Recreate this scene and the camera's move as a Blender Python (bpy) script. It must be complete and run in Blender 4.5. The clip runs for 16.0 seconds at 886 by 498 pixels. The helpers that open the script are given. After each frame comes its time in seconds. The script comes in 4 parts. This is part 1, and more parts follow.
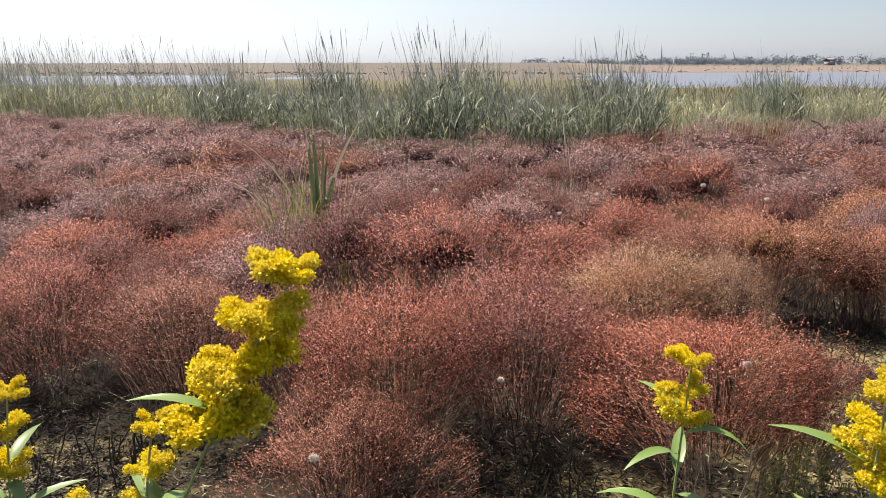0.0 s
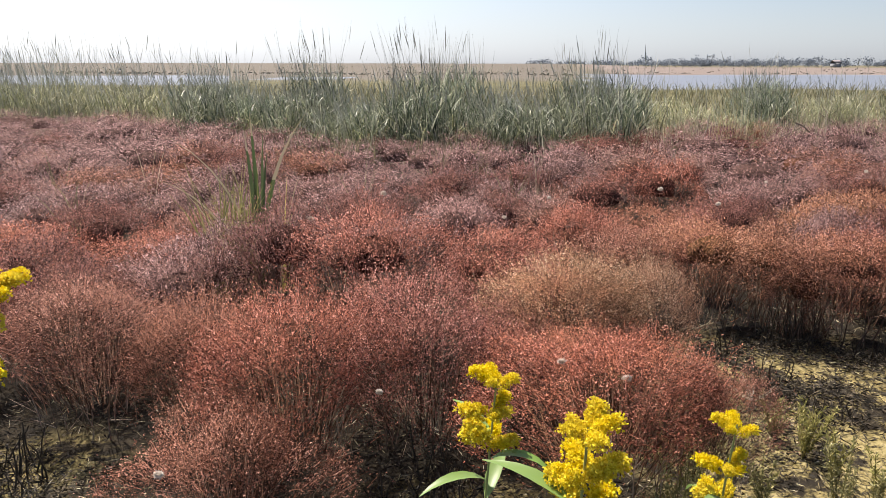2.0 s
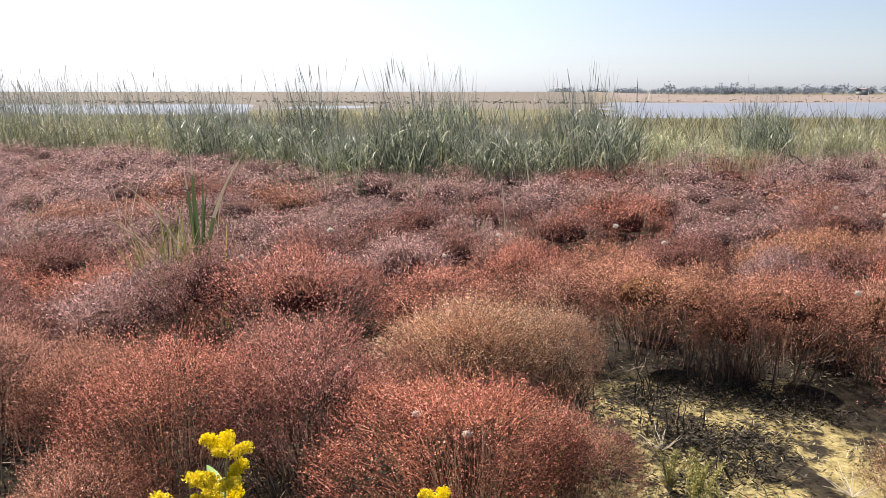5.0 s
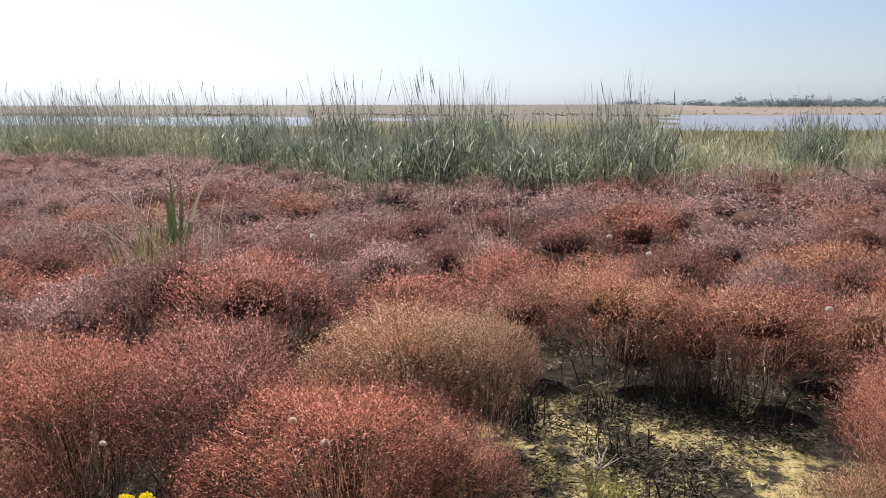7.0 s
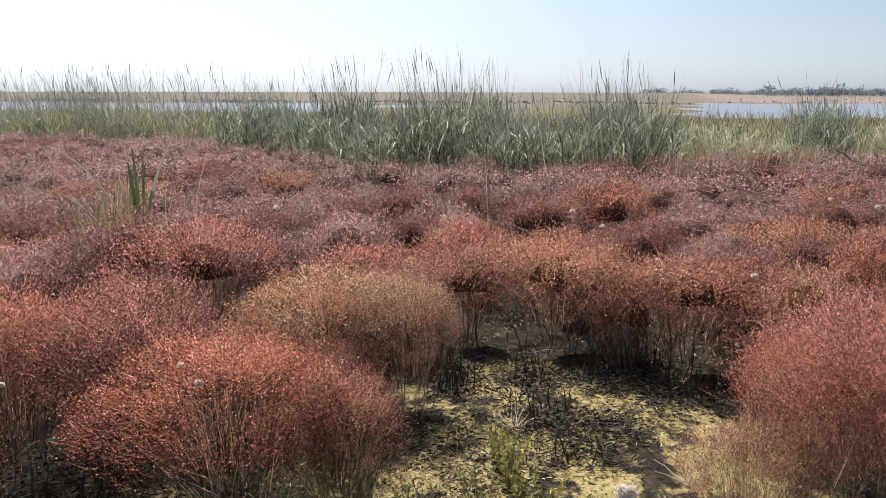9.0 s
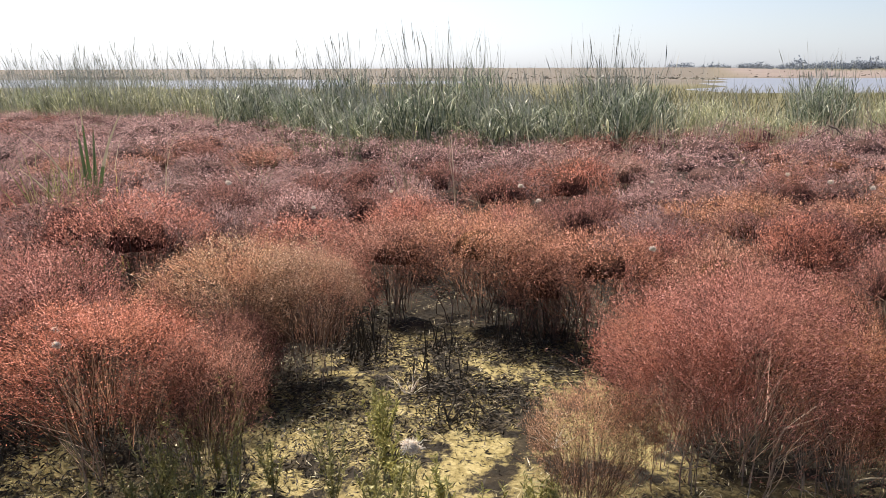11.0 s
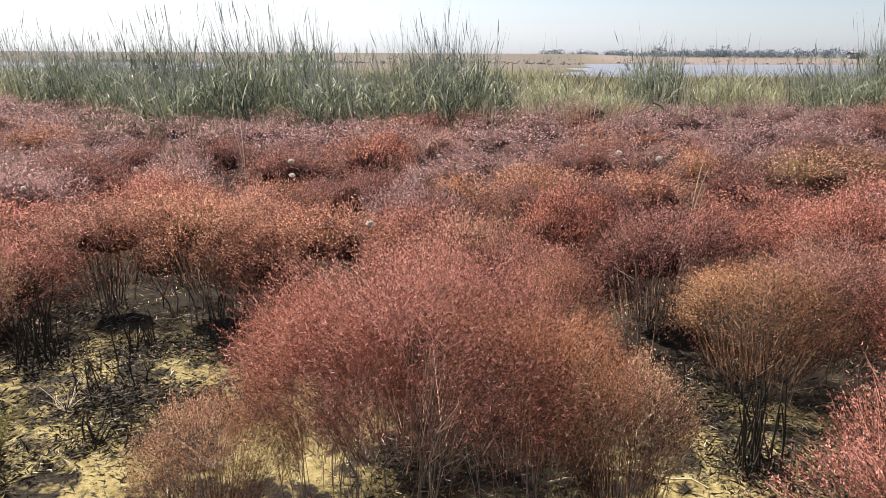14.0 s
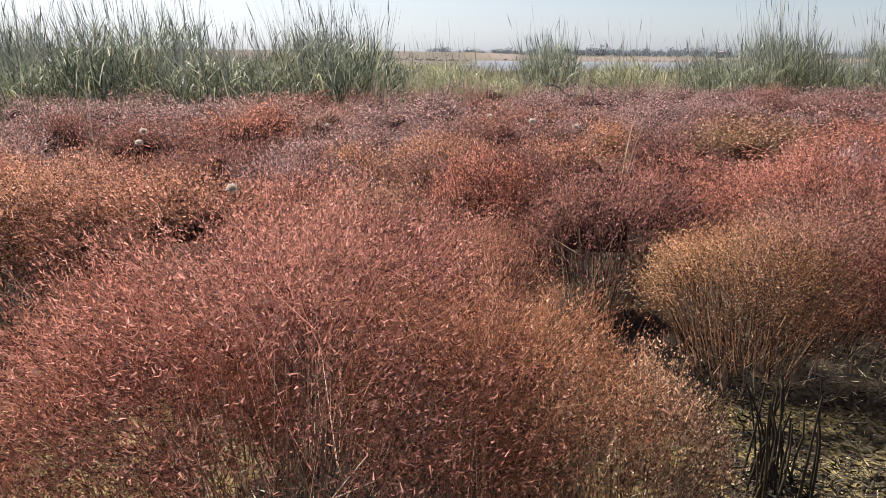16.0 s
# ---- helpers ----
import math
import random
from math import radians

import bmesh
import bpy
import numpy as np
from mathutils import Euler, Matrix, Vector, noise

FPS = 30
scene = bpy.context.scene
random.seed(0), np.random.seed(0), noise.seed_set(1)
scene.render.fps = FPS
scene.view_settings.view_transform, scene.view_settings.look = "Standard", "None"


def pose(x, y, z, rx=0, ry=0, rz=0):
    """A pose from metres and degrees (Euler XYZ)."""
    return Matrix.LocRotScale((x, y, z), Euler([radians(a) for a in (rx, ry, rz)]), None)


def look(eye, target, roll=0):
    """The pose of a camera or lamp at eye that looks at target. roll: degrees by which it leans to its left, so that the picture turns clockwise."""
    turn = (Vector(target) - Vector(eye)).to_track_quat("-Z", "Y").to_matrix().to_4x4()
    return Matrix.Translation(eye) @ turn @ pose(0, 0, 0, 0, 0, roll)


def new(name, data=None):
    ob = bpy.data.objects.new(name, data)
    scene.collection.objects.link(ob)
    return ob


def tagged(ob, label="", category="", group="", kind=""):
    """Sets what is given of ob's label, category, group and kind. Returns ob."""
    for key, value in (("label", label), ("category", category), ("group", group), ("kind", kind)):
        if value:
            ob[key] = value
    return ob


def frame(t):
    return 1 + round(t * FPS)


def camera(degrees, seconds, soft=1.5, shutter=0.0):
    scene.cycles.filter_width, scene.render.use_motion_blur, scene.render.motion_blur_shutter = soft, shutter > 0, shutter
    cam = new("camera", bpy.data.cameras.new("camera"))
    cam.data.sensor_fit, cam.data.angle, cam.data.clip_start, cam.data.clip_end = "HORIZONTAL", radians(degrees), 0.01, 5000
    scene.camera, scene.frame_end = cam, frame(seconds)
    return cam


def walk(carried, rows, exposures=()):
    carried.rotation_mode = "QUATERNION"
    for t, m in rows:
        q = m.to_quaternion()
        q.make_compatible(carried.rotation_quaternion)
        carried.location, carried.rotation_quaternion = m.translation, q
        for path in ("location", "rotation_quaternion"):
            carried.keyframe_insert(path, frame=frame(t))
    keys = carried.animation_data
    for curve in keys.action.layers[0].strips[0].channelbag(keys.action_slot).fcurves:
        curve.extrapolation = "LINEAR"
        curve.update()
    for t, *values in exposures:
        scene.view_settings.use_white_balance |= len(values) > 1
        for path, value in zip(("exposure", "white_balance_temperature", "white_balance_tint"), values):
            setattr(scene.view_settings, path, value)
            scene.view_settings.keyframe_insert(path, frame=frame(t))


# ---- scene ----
cam = camera(61.9, 16.0, 0.5)
PATH = [
    (0, (0.341, 0.258, 1.441), (0.285, 2.197, 0.954), -0.1),
    (0.5, (0.412, 0.248, 1.448), (0.358, 2.186, 0.96), 0.1),
    (1, (0.509, 0.266, 1.448), (0.455, 2.206, 0.964), 0.1),
    (1.5, (0.639, 0.326, 1.442), (0.582, 2.266, 0.957), 0.1),
    (2, (0.726, 0.353, 1.442), (0.658, 2.292, 0.957), 0.1),
    (2.5, (0.808, 0.385, 1.443), (0.728, 2.324, 0.958), 0.1),
    (3, (0.897, 0.395, 1.451), (0.802, 2.333, 0.966), 0.0),
    (3.5, (1.006, 0.403, 1.452), (0.895, 2.34, 0.968), -0.0),
    (4, (1.082, 0.391, 1.471), (0.967, 2.33, 0.996), 0.0),
    (4.5, (1.148, 0.371, 1.498), (1.029, 2.316, 1.048), 0.0),
    (4.7, (1.186, 0.383, 1.51), (1.065, 2.332, 1.077), 0.0),
    (6.8, (1.698, 0.543, 1.468), (1.414, 2.485, 1.087), -0.1),
    (7, (1.776, 0.547, 1.462), (1.477, 2.487, 1.081), -0.1),
    (7.5, (1.864, 0.532, 1.445), (1.546, 2.469, 1.064), -0.1),
    (8, (1.944, 0.526, 1.414), (1.613, 2.461, 1.03), -0.1),
    (8.5, (2.066, 0.543, 1.366), (1.724, 2.473, 0.97), -0.0),
    (10.8, (2.703, 0.549, 1.366), (2.281, 2.446, 0.897), -0.0),
    (11, (2.751, 0.556, 1.367), (2.332, 2.454, 0.894), -0.2),
    (11.5, (2.918, 0.603, 1.371), (2.5, 2.498, 0.888), -0.2),
    (12, (3.091, 0.692, 1.396), (2.681, 2.588, 0.908), -0.1),
    (12.5, (3.193, 0.741, 1.376), (2.814, 2.642, 0.881), -0.0),
    (13, (3.286, 0.805, 1.343), (2.958, 2.713, 0.842), 0.1),
    (13.5, (3.376, 0.965, 1.314), (3.149, 2.886, 0.807), 0.1),
    (14, (3.418, 1.11, 1.22), (3.312, 3.041, 0.711), 0.3),
    (14.5, (3.403, 1.252, 1.129), (3.399, 3.186, 0.621), 0.4),
    (15, (3.379, 1.464, 1.021), (3.452, 3.404, 0.538), 0.4),
    (15.5, (3.364, 1.675, 0.949), (3.486, 3.618, 0.491), 0.6),
    (16, (3.386, 1.782, 0.956), (3.565, 3.708, 0.444), 0.6),
]
# seconds, stops, kelvin, tint of the film camera
LIGHT = [(t, stops, 6700 if 6 < t < 9 else 7000, 12 if 6 < t < 9 else 14) for t, stops in ((0, 1.05), (1.5, 1.07), (2.5, 1.1), (3.5, 1.17), (4.5, 1.22), (4.7, 1.22), (6.8, 1.0), (8.5, 0.98), (10.8, 1.12), (12.5, 1.14), (13.5, 1.14), (15, 1.15), (16, 1.06))]
walk(cam, [(t, look(eye, target, roll)) for t, eye, target, roll in PATH], LIGHT)

# ---- world, sun ----
SUN_AZ, SUN_EL = radians(-38), radians(60)
world = bpy.data.worlds.new("sky")
scene.world = world
world.use_nodes = True
wn, wl = world.node_tree.nodes, world.node_tree.links
sky = wn.new("ShaderNodeTexSky")
sky.sky_type, sky.sun_disc = "NISHITA", False
sky.sun_elevation, sky.sun_rotation = SUN_EL, SUN_AZ
sky.air_density, sky.dust_density, sky.ozone_density = 1.0, 0.5, 1.5
# the air is hazy: the sky's colour fades out towards the horizon
where_sky = wn.new("ShaderNodeTexCoord")
split = wn.new("ShaderNodeSeparateXYZ")
haze = wn.new("ShaderNodeMapRange")
haze.inputs["From Max"].default_value, haze.inputs["To Min"].default_value, haze.inputs["To Max"].default_value = 0.16, 0.8, 0.0
grey = wn.new("ShaderNodeRGBToBW")
fade = wn.new("ShaderNodeMix")
fade.data_type = "RGBA"
wl.new(where_sky.outputs["Generated"], split.inputs[0])
wl.new(split.outputs["Z"], haze.inputs["Value"])
wl.new(sky.outputs[0], grey.inputs[0])
wl.new(haze.outputs[0], fade.inputs["Factor"])
wl.new(sky.outputs[0], fade.inputs["A"])
wl.new(grey.outputs[0], fade.inputs["B"])
# bright veil of haze round the sun, which stands out of view
glow = wn.new("ShaderNodeVectorMath")
glow.operation = "DOT_PRODUCT"
glow.inputs[1].default_value = (math.sin(SUN_AZ) * math.cos(SUN_EL), math.cos(SUN_AZ) * math.cos(SUN_EL), math.sin(SUN_EL))
near_sun = wn.new("ShaderNodeMath")
near_sun.operation, near_sun.use_clamp = "POWER", False
near_sun.inputs[1].default_value = 3.4
above = wn.new("ShaderNodeMath")
above.operation = "MAXIMUM"
above.inputs[1].default_value = 0.0
veil = wn.new("ShaderNodeMix")
veil.data_type, veil.blend_type = "RGBA", "ADD"
veil.inputs["B"].default_value = (27.0, 27.0, 27.0, 1)
wl.new(where_sky.outputs["Generated"], glow.inputs[0])
wl.new(glow.outputs["Value"], above.inputs[0])
wl.new(above.outputs[0], near_sun.inputs[0])
# the veil is thickest low in the sky
low = wn.new("ShaderNodeMapRange")
low.inputs["From Min"].default_value, low.inputs["From Max"].default_value = 0.2, 0.75
low.inputs["To Min"].default_value, low.inputs["To Max"].default_value = 1.0, 0.12
thick = wn.new("ShaderNodeMath")
thick.operation = "MULTIPLY"
wl.new(split.outputs["Z"], low.inputs["Value"])
wl.new(near_sun.outputs[0], thick.inputs[0])
wl.new(low.outputs[0], thick.inputs[1])
wl.new(thick.outputs[0], veil.inputs["Factor"])
air = wn.new("ShaderNodeMix")
air.data_type, air.blend_type = "RGBA", "MULTIPLY"
air.inputs["Factor"].default_value, air.inputs["B"].default_value = 1.0, (0.86, 0.98, 1.16, 1)
wl.new(fade.outputs["Result"], air.inputs["A"])
wl.new(air.outputs["Result"], veil.inputs["A"])
wl.new(veil.outputs["Result"], wn["Background"].inputs[0])
wn["Background"].inputs[1].default_value = 0.052
sun = new("sun", bpy.data.lights.new("sun", "SUN"))
sun.data.energy, sun.data.angle, sun.data.color = 5.0, radians(0.6), (1.0, 0.95, 0.88)

sun_dir = Vector((math.sin(SUN_AZ) * math.cos(SUN_EL), math.cos(SUN_AZ) * math.cos(SUN_EL), math.sin(SUN_EL)))
sun.matrix_world = look(sun_dir * 50, (0, 0, 0))


# ---- materials ----
def material(name):
    m = bpy.data.materials.new(name)
    m.use_nodes = True
    t = m.node_tree
    return m, t, t.nodes["Principled BSDF"], t.nodes["Material Output"]


def node(t, kind, **values):
    n = t.nodes.new(kind)
    for k, v in values.items():
        n.inputs[k.replace("_", " ")].default_value = v
    return n


def ramp(t, source, stops):
    r = t.nodes.new("ShaderNodeValToRGB")
    while len(r.color_ramp.elements) < len(stops):
        r.color_ramp.elements.new(0.5)
    for e, (p, c) in zip(r.color_ramp.elements, stops):
        e.position, e.color = p, (*c, 1)
    t.links.new(source, r.inputs[0])
    return r


def mix(t, fac, a, b, blend="MIX"):
    n = t.nodes.new("ShaderNodeMix")
    n.data_type, n.blend_type = "RGBA", blend
    for socket, value in ((n.inputs["Factor"], fac), (n.inputs["A"], a), (n.inputs["B"], b)):
        if isinstance(value, (int, float)):
            socket.default_value = value
        elif isinstance(value, tuple):
            socket.default_value = (*value, 1)
        else:
            t.links.new(value, socket)
    return n.outputs["Result"]


def plant(name, stops, rough=0.6, through_light=0.3, gloss=0.3, patch=None, patch_scale=5.0, vary=0.12):
    """Leaf-like material: colour by piece, patches by place, a shift for each plant, and light that shines through."""
    m, t, p, out = material(name)
    geo = t.nodes.new("ShaderNodeNewGeometry")
    col = ramp(t, geo.outputs["Random Per Island"], stops).outputs[0]
    if patch:
        n = node(t, "ShaderNodeTexNoise", Scale=patch_scale, Detail=3.0)
        t.links.new(geo.outputs["Position"], n.inputs["Vector"])
        f = ramp(t, n.outputs[0], [(0.48, (0, 0, 0)), (0.66, (1, 1, 1))])
        tint = ramp(t, geo.outputs["Random Per Island"], [(0.0, tuple(c * 0.25 for c in patch)), (0.6, patch), (1.0, tuple(min(c * 2.1, 0.9) for c in patch))]).outputs[0]
        col = mix(t, f.outputs[0], col, tint)
    info = t.nodes.new("ShaderNodeObjectInfo")
    hsv = t.nodes.new("ShaderNodeHueSaturation")
    for socket, lo, hi in (("Hue", 0.5 - vary / 30, 0.5 + vary / 30), ("Value", 1 - vary, 1 + vary), ("Saturation", 1 - vary, 1 + vary / 2)):
        r = node(t, "ShaderNodeMapRange", To_Min=lo, To_Max=hi)
        t.links.new(info.outputs["Random"], r.inputs["Value"])
        t.links.new(r.outputs[0], hsv.inputs[socket])
    t.links.new(col, hsv.inputs["Color"])
    t.links.new(hsv.outputs[0], p.inputs["Base Color"])
    p.inputs["Roughness"].default_value = rough
    p.inputs["Specular IOR Level"].default_value = gloss
    if through_light:
        tr = t.nodes.new("ShaderNodeBsdfTranslucent")
        t.links.new(hsv.outputs[0], tr.inputs["Color"])
        ms = t.nodes.new("ShaderNodeMixShader")
        ms.inputs[0].default_value = through_light
        t.links.new(p.outputs[0], ms.inputs[1])
        t.links.new(tr.outputs[0], ms.inputs[2])
        t.links.new(ms.outputs[0], out.inputs["Surface"])
    return m


def three(a, b, c):
    return [(0.0, a), (0.55, b), (1.0, c)]


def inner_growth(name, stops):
    """Dense seeding twigs seen as a mass, their shade painted in: seed-sized grains with dark gaps between them, drawn
    out upwards.
    """
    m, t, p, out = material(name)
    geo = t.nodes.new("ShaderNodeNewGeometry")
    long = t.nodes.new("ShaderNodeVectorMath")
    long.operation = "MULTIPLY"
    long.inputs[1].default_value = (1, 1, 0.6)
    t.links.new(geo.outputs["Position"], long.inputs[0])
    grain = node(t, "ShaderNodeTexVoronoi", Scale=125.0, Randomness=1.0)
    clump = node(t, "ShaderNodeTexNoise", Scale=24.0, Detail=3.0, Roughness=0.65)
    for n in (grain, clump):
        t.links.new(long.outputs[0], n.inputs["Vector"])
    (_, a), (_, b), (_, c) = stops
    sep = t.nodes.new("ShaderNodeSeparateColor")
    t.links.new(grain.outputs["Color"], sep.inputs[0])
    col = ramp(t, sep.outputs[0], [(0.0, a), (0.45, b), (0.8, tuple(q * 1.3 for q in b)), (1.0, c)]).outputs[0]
    # shade between the grains and in the clumps' hollows, multiplied into the colour
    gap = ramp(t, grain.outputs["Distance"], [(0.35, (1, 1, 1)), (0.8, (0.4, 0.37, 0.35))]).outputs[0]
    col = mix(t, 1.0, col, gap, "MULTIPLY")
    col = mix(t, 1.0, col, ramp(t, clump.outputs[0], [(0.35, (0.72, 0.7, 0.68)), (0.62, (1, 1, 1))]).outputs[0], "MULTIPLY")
    info = t.nodes.new("ShaderNodeObjectInfo")
    hsv = t.nodes.new("ShaderNodeHueSaturation")
    r = node(t, "ShaderNodeMapRange", To_Min=0.88, To_Max=1.12)
    t.links.new(info.outputs["Random"], r.inputs["Value"])
    t.links.new(r.outputs[0], hsv.inputs["Value"])
    t.links.new(col, hsv.inputs["Color"])
    t.links.new(hsv.outputs[0], p.inputs["Base Color"])
    p.inputs["Roughness"].default_value, p.inputs["Specular IOR Level"].default_value = 0.9, 0.05
    b1 = node(t, "ShaderNodeBump", Strength=0.5, Distance=0.006)
    b1.invert = True
    b2 = node(t, "ShaderNodeBump", Strength=0.6, Distance=0.03)
    t.links.new(grain.outputs["Distance"], b1.inputs["Height"])
    t.links.new(clump.outputs[0], b2.inputs["Height"])
    t.links.new(b2.outputs[0], b1.inputs["Normal"])
    t.links.new(b1.outputs[0], p.inputs["Normal"])
    return m


def seeding(name, colour, patch):
    """Seeding twigs of a saltbush: most beads of one colour, some nearly black, a few pale and dry."""
    pale = sum(colour) / 3
    steps = [(pos, tuple(min(k * ((1 - dry) * c + dry * pale), 0.85) for c in colour)) for pos, k, dry in ((0.0, 0.12, 0), (0.32, 0.42, 0), (0.62, 1.02, 0), (0.84, 1.75, 0.06), (1.0, 3.3, 0.3))]
    return plant(name, steps, patch=patch, rough=0.6, gloss=0.2, through_light=0.5, vary=0.10)


RED = seeding("red_saltbush", (0.322, 0.116, 0.084), (0.35, 0.146, 0.102))
# the bush's own mauve, made paler and greyer for haze over the field
MAUVE = seeding("hazy_mauve_saltbush", (0.268, 0.158, 0.150), (0.285, 0.160, 0.148))
RUST = seeding("rust_saltbush", (0.292, 0.128, 0.086), (0.32, 0.145, 0.10))
ORANGE = seeding("orange_saltbush", (0.338, 0.152, 0.092), (0.36, 0.168, 0.105))
TAN = seeding("tan_saltbush", (0.345, 0.198, 0.128), (0.38, 0.19, 0.122))
OLIVE = seeding("olive_saltbush", (0.280, 0.155, 0.087), (0.32, 0.158, 0.095))
PLUM = seeding("plum_saltbush", (0.180, 0.076, 0.064), (0.21, 0.095, 0.072))
ROSE = seeding("rosy_saltbush", (0.315, 0.170, 0.136), (0.35, 0.178, 0.142))
# each bush colour darkened to stand for the shade inside its crown
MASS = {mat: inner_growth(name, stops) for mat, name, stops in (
    (RED, "red_shade_core", three((0.051, 0.022, 0.015), (0.127, 0.054, 0.038), (0.255, 0.107, 0.074))),
    (MAUVE, "mauve_shade_core", three((0.050, 0.028, 0.026), (0.124, 0.072, 0.062), (0.250, 0.144, 0.124))),
    (RUST, "rust_shade_core", three((0.051, 0.024, 0.015), (0.131, 0.059, 0.036), (0.262, 0.120, 0.073))),
    (ORANGE, "orange_shade_core", three((0.059, 0.030, 0.015), (0.149, 0.076, 0.038), (0.297, 0.153, 0.074))),
    (TAN, "tan_shade_core", three((0.066, 0.043, 0.028), (0.163, 0.107, 0.072), (0.327, 0.213, 0.144))),
    (OLIVE, "olive_shade_core", three((0.051, 0.034, 0.018), (0.130, 0.081, 0.042), (0.259, 0.163, 0.084))),
    (PLUM, "plum_shade_core", three((0.035, 0.016, 0.012), (0.089, 0.039, 0.031), (0.178, 0.080, 0.062))),
    (ROSE, "rosy_shade_core", three((0.057, 0.030, 0.024), (0.140, 0.076, 0.058), (0.281, 0.153, 0.117))))}
# crown twigs with the shade of the interior put into their colour
SHADED_TWIG = plant("shaded_twig", three((0.05, 0.026, 0.018), (0.105, 0.055, 0.036), (0.19, 0.105, 0.068)), rough=0.8, gloss=0.1, through_light=0.0)
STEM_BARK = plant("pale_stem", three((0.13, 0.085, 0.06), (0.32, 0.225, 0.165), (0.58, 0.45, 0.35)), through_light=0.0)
# paler copy of the crown twigs, coloured as if sunlight reached them
LIT_TWIG = plant("lit_fine_twig", three((0.11, 0.055, 0.036), (0.31, 0.165, 0.115), (0.58, 0.38, 0.29)), rough=0.7, gloss=0.15, through_light=0.3)
TWIG = plant("twig", three((0.055, 0.035, 0.026), (0.15, 0.105, 0.078), (0.34, 0.26, 0.2)), through_light=0.0)
REED = plant("reed_leaf", [(0.0, (0.018, 0.03, 0.018)), (0.42, (0.09, 0.122, 0.073)), (0.77, (0.255, 0.29, 0.19)), (1.0, (0.74, 0.74, 0.58))], rough=0.4, through_light=0.35, patch=(0.19, 0.205, 0.12), patch_scale=0.8)
# yellowing leaves, lightened further for the haze over the western reeds
REED_YELLOW = plant("hazy_yellow_reed_leaf", three((0.09, 0.11, 0.05), (0.33, 0.34, 0.185), (0.74, 0.70, 0.48)), rough=0.45, patch=(0.23, 0.245, 0.13), patch_scale=0.6)
# dry stalks, paled towards grey to carry the haze in their colour
STALK = plant("hazy_reed_stalk", three((0.22, 0.22, 0.17), (0.40, 0.40, 0.32), (0.58, 0.57, 0.49)), through_light=0.1)
STRAW = plant("straw", three((0.30, 0.24, 0.14), (0.48, 0.40, 0.25), (0.66, 0.58, 0.42)), through_light=0.2)
FAR_GRASS = plant("far_grass", three((0.17, 0.145, 0.115), (0.22, 0.19, 0.15), (0.27, 0.235, 0.185)), patch=(0.20, 0.195, 0.14), patch_scale=0.05)
MEADOW = plant("marsh_grass", three((0.07, 0.07, 0.035), (0.17, 0.157, 0.085), (0.38, 0.335, 0.2)), patch=(0.19, 0.195, 0.095), patch_scale=0.4)
PETAL = plant("goldenrod_floret", three((0.60, 0.45, 0.008), (0.82, 0.67, 0.02), (0.92, 0.80, 0.08)), rough=0.6, through_light=0.35, vary=0.04)
GOLD_LEAF = plant("goldenrod_leaf", three((0.10, 0.18, 0.035), (0.16, 0.26, 0.06), (0.24, 0.34, 0.12)), rough=0.4)
GOLD_STEM = plant("goldenrod_stem", three((0.22, 0.27, 0.08), (0.30, 0.33, 0.11), (0.34, 0.30, 0.12)), through_light=0.0)
CATTAIL = plant("cattail_leaf", three((0.045, 0.08, 0.03), (0.085, 0.13, 0.05), (0.17, 0.21, 0.09)), rough=0.35)
TUFT = plant("tuft_grass", three((0.10, 0.12, 0.03), (0.29, 0.29, 0.075), (0.52, 0.47, 0.16)), patch=(0.34, 0.31, 0.09))
WEED = plant("weed_leaf", three((0.13, 0.13, 0.04), (0.28, 0.26, 0.09), (0.48, 0.43, 0.19)))
DARK_LITTER = plant("dark_litter", three((0.013, 0.011, 0.008), (0.034, 0.028, 0.019), (0.11, 0.085, 0.052)), through_light=0.0, rough=0.8)
PALE_LITTER = plant("pale_litter", three((0.16, 0.13, 0.07), (0.34, 0.30, 0.18), (0.60, 0.54, 0.40)), through_light=0.0, rough=0.7)
DOWN = plant("down", three((0.66, 0.58, 0.5), (0.78, 0.71, 0.62), (0.85, 0.8, 0.73)), through_light=0.55, vary=0.03)
# foliage colour shifted to blue-grey to stand for haze over the distance
TREES = plant("hazy_tree", three((0.12, 0.145, 0.17), (0.16, 0.19, 0.225), (0.21, 0.24, 0.275)), patch=(0.16, 0.185, 0.215), patch_scale=0.03)
WOOD = plant("drift_wood", three((0.12, 0.09, 0.07), (0.16, 0.12, 0.09), (0.2, 0.15, 0.11)), through_light=0.0)


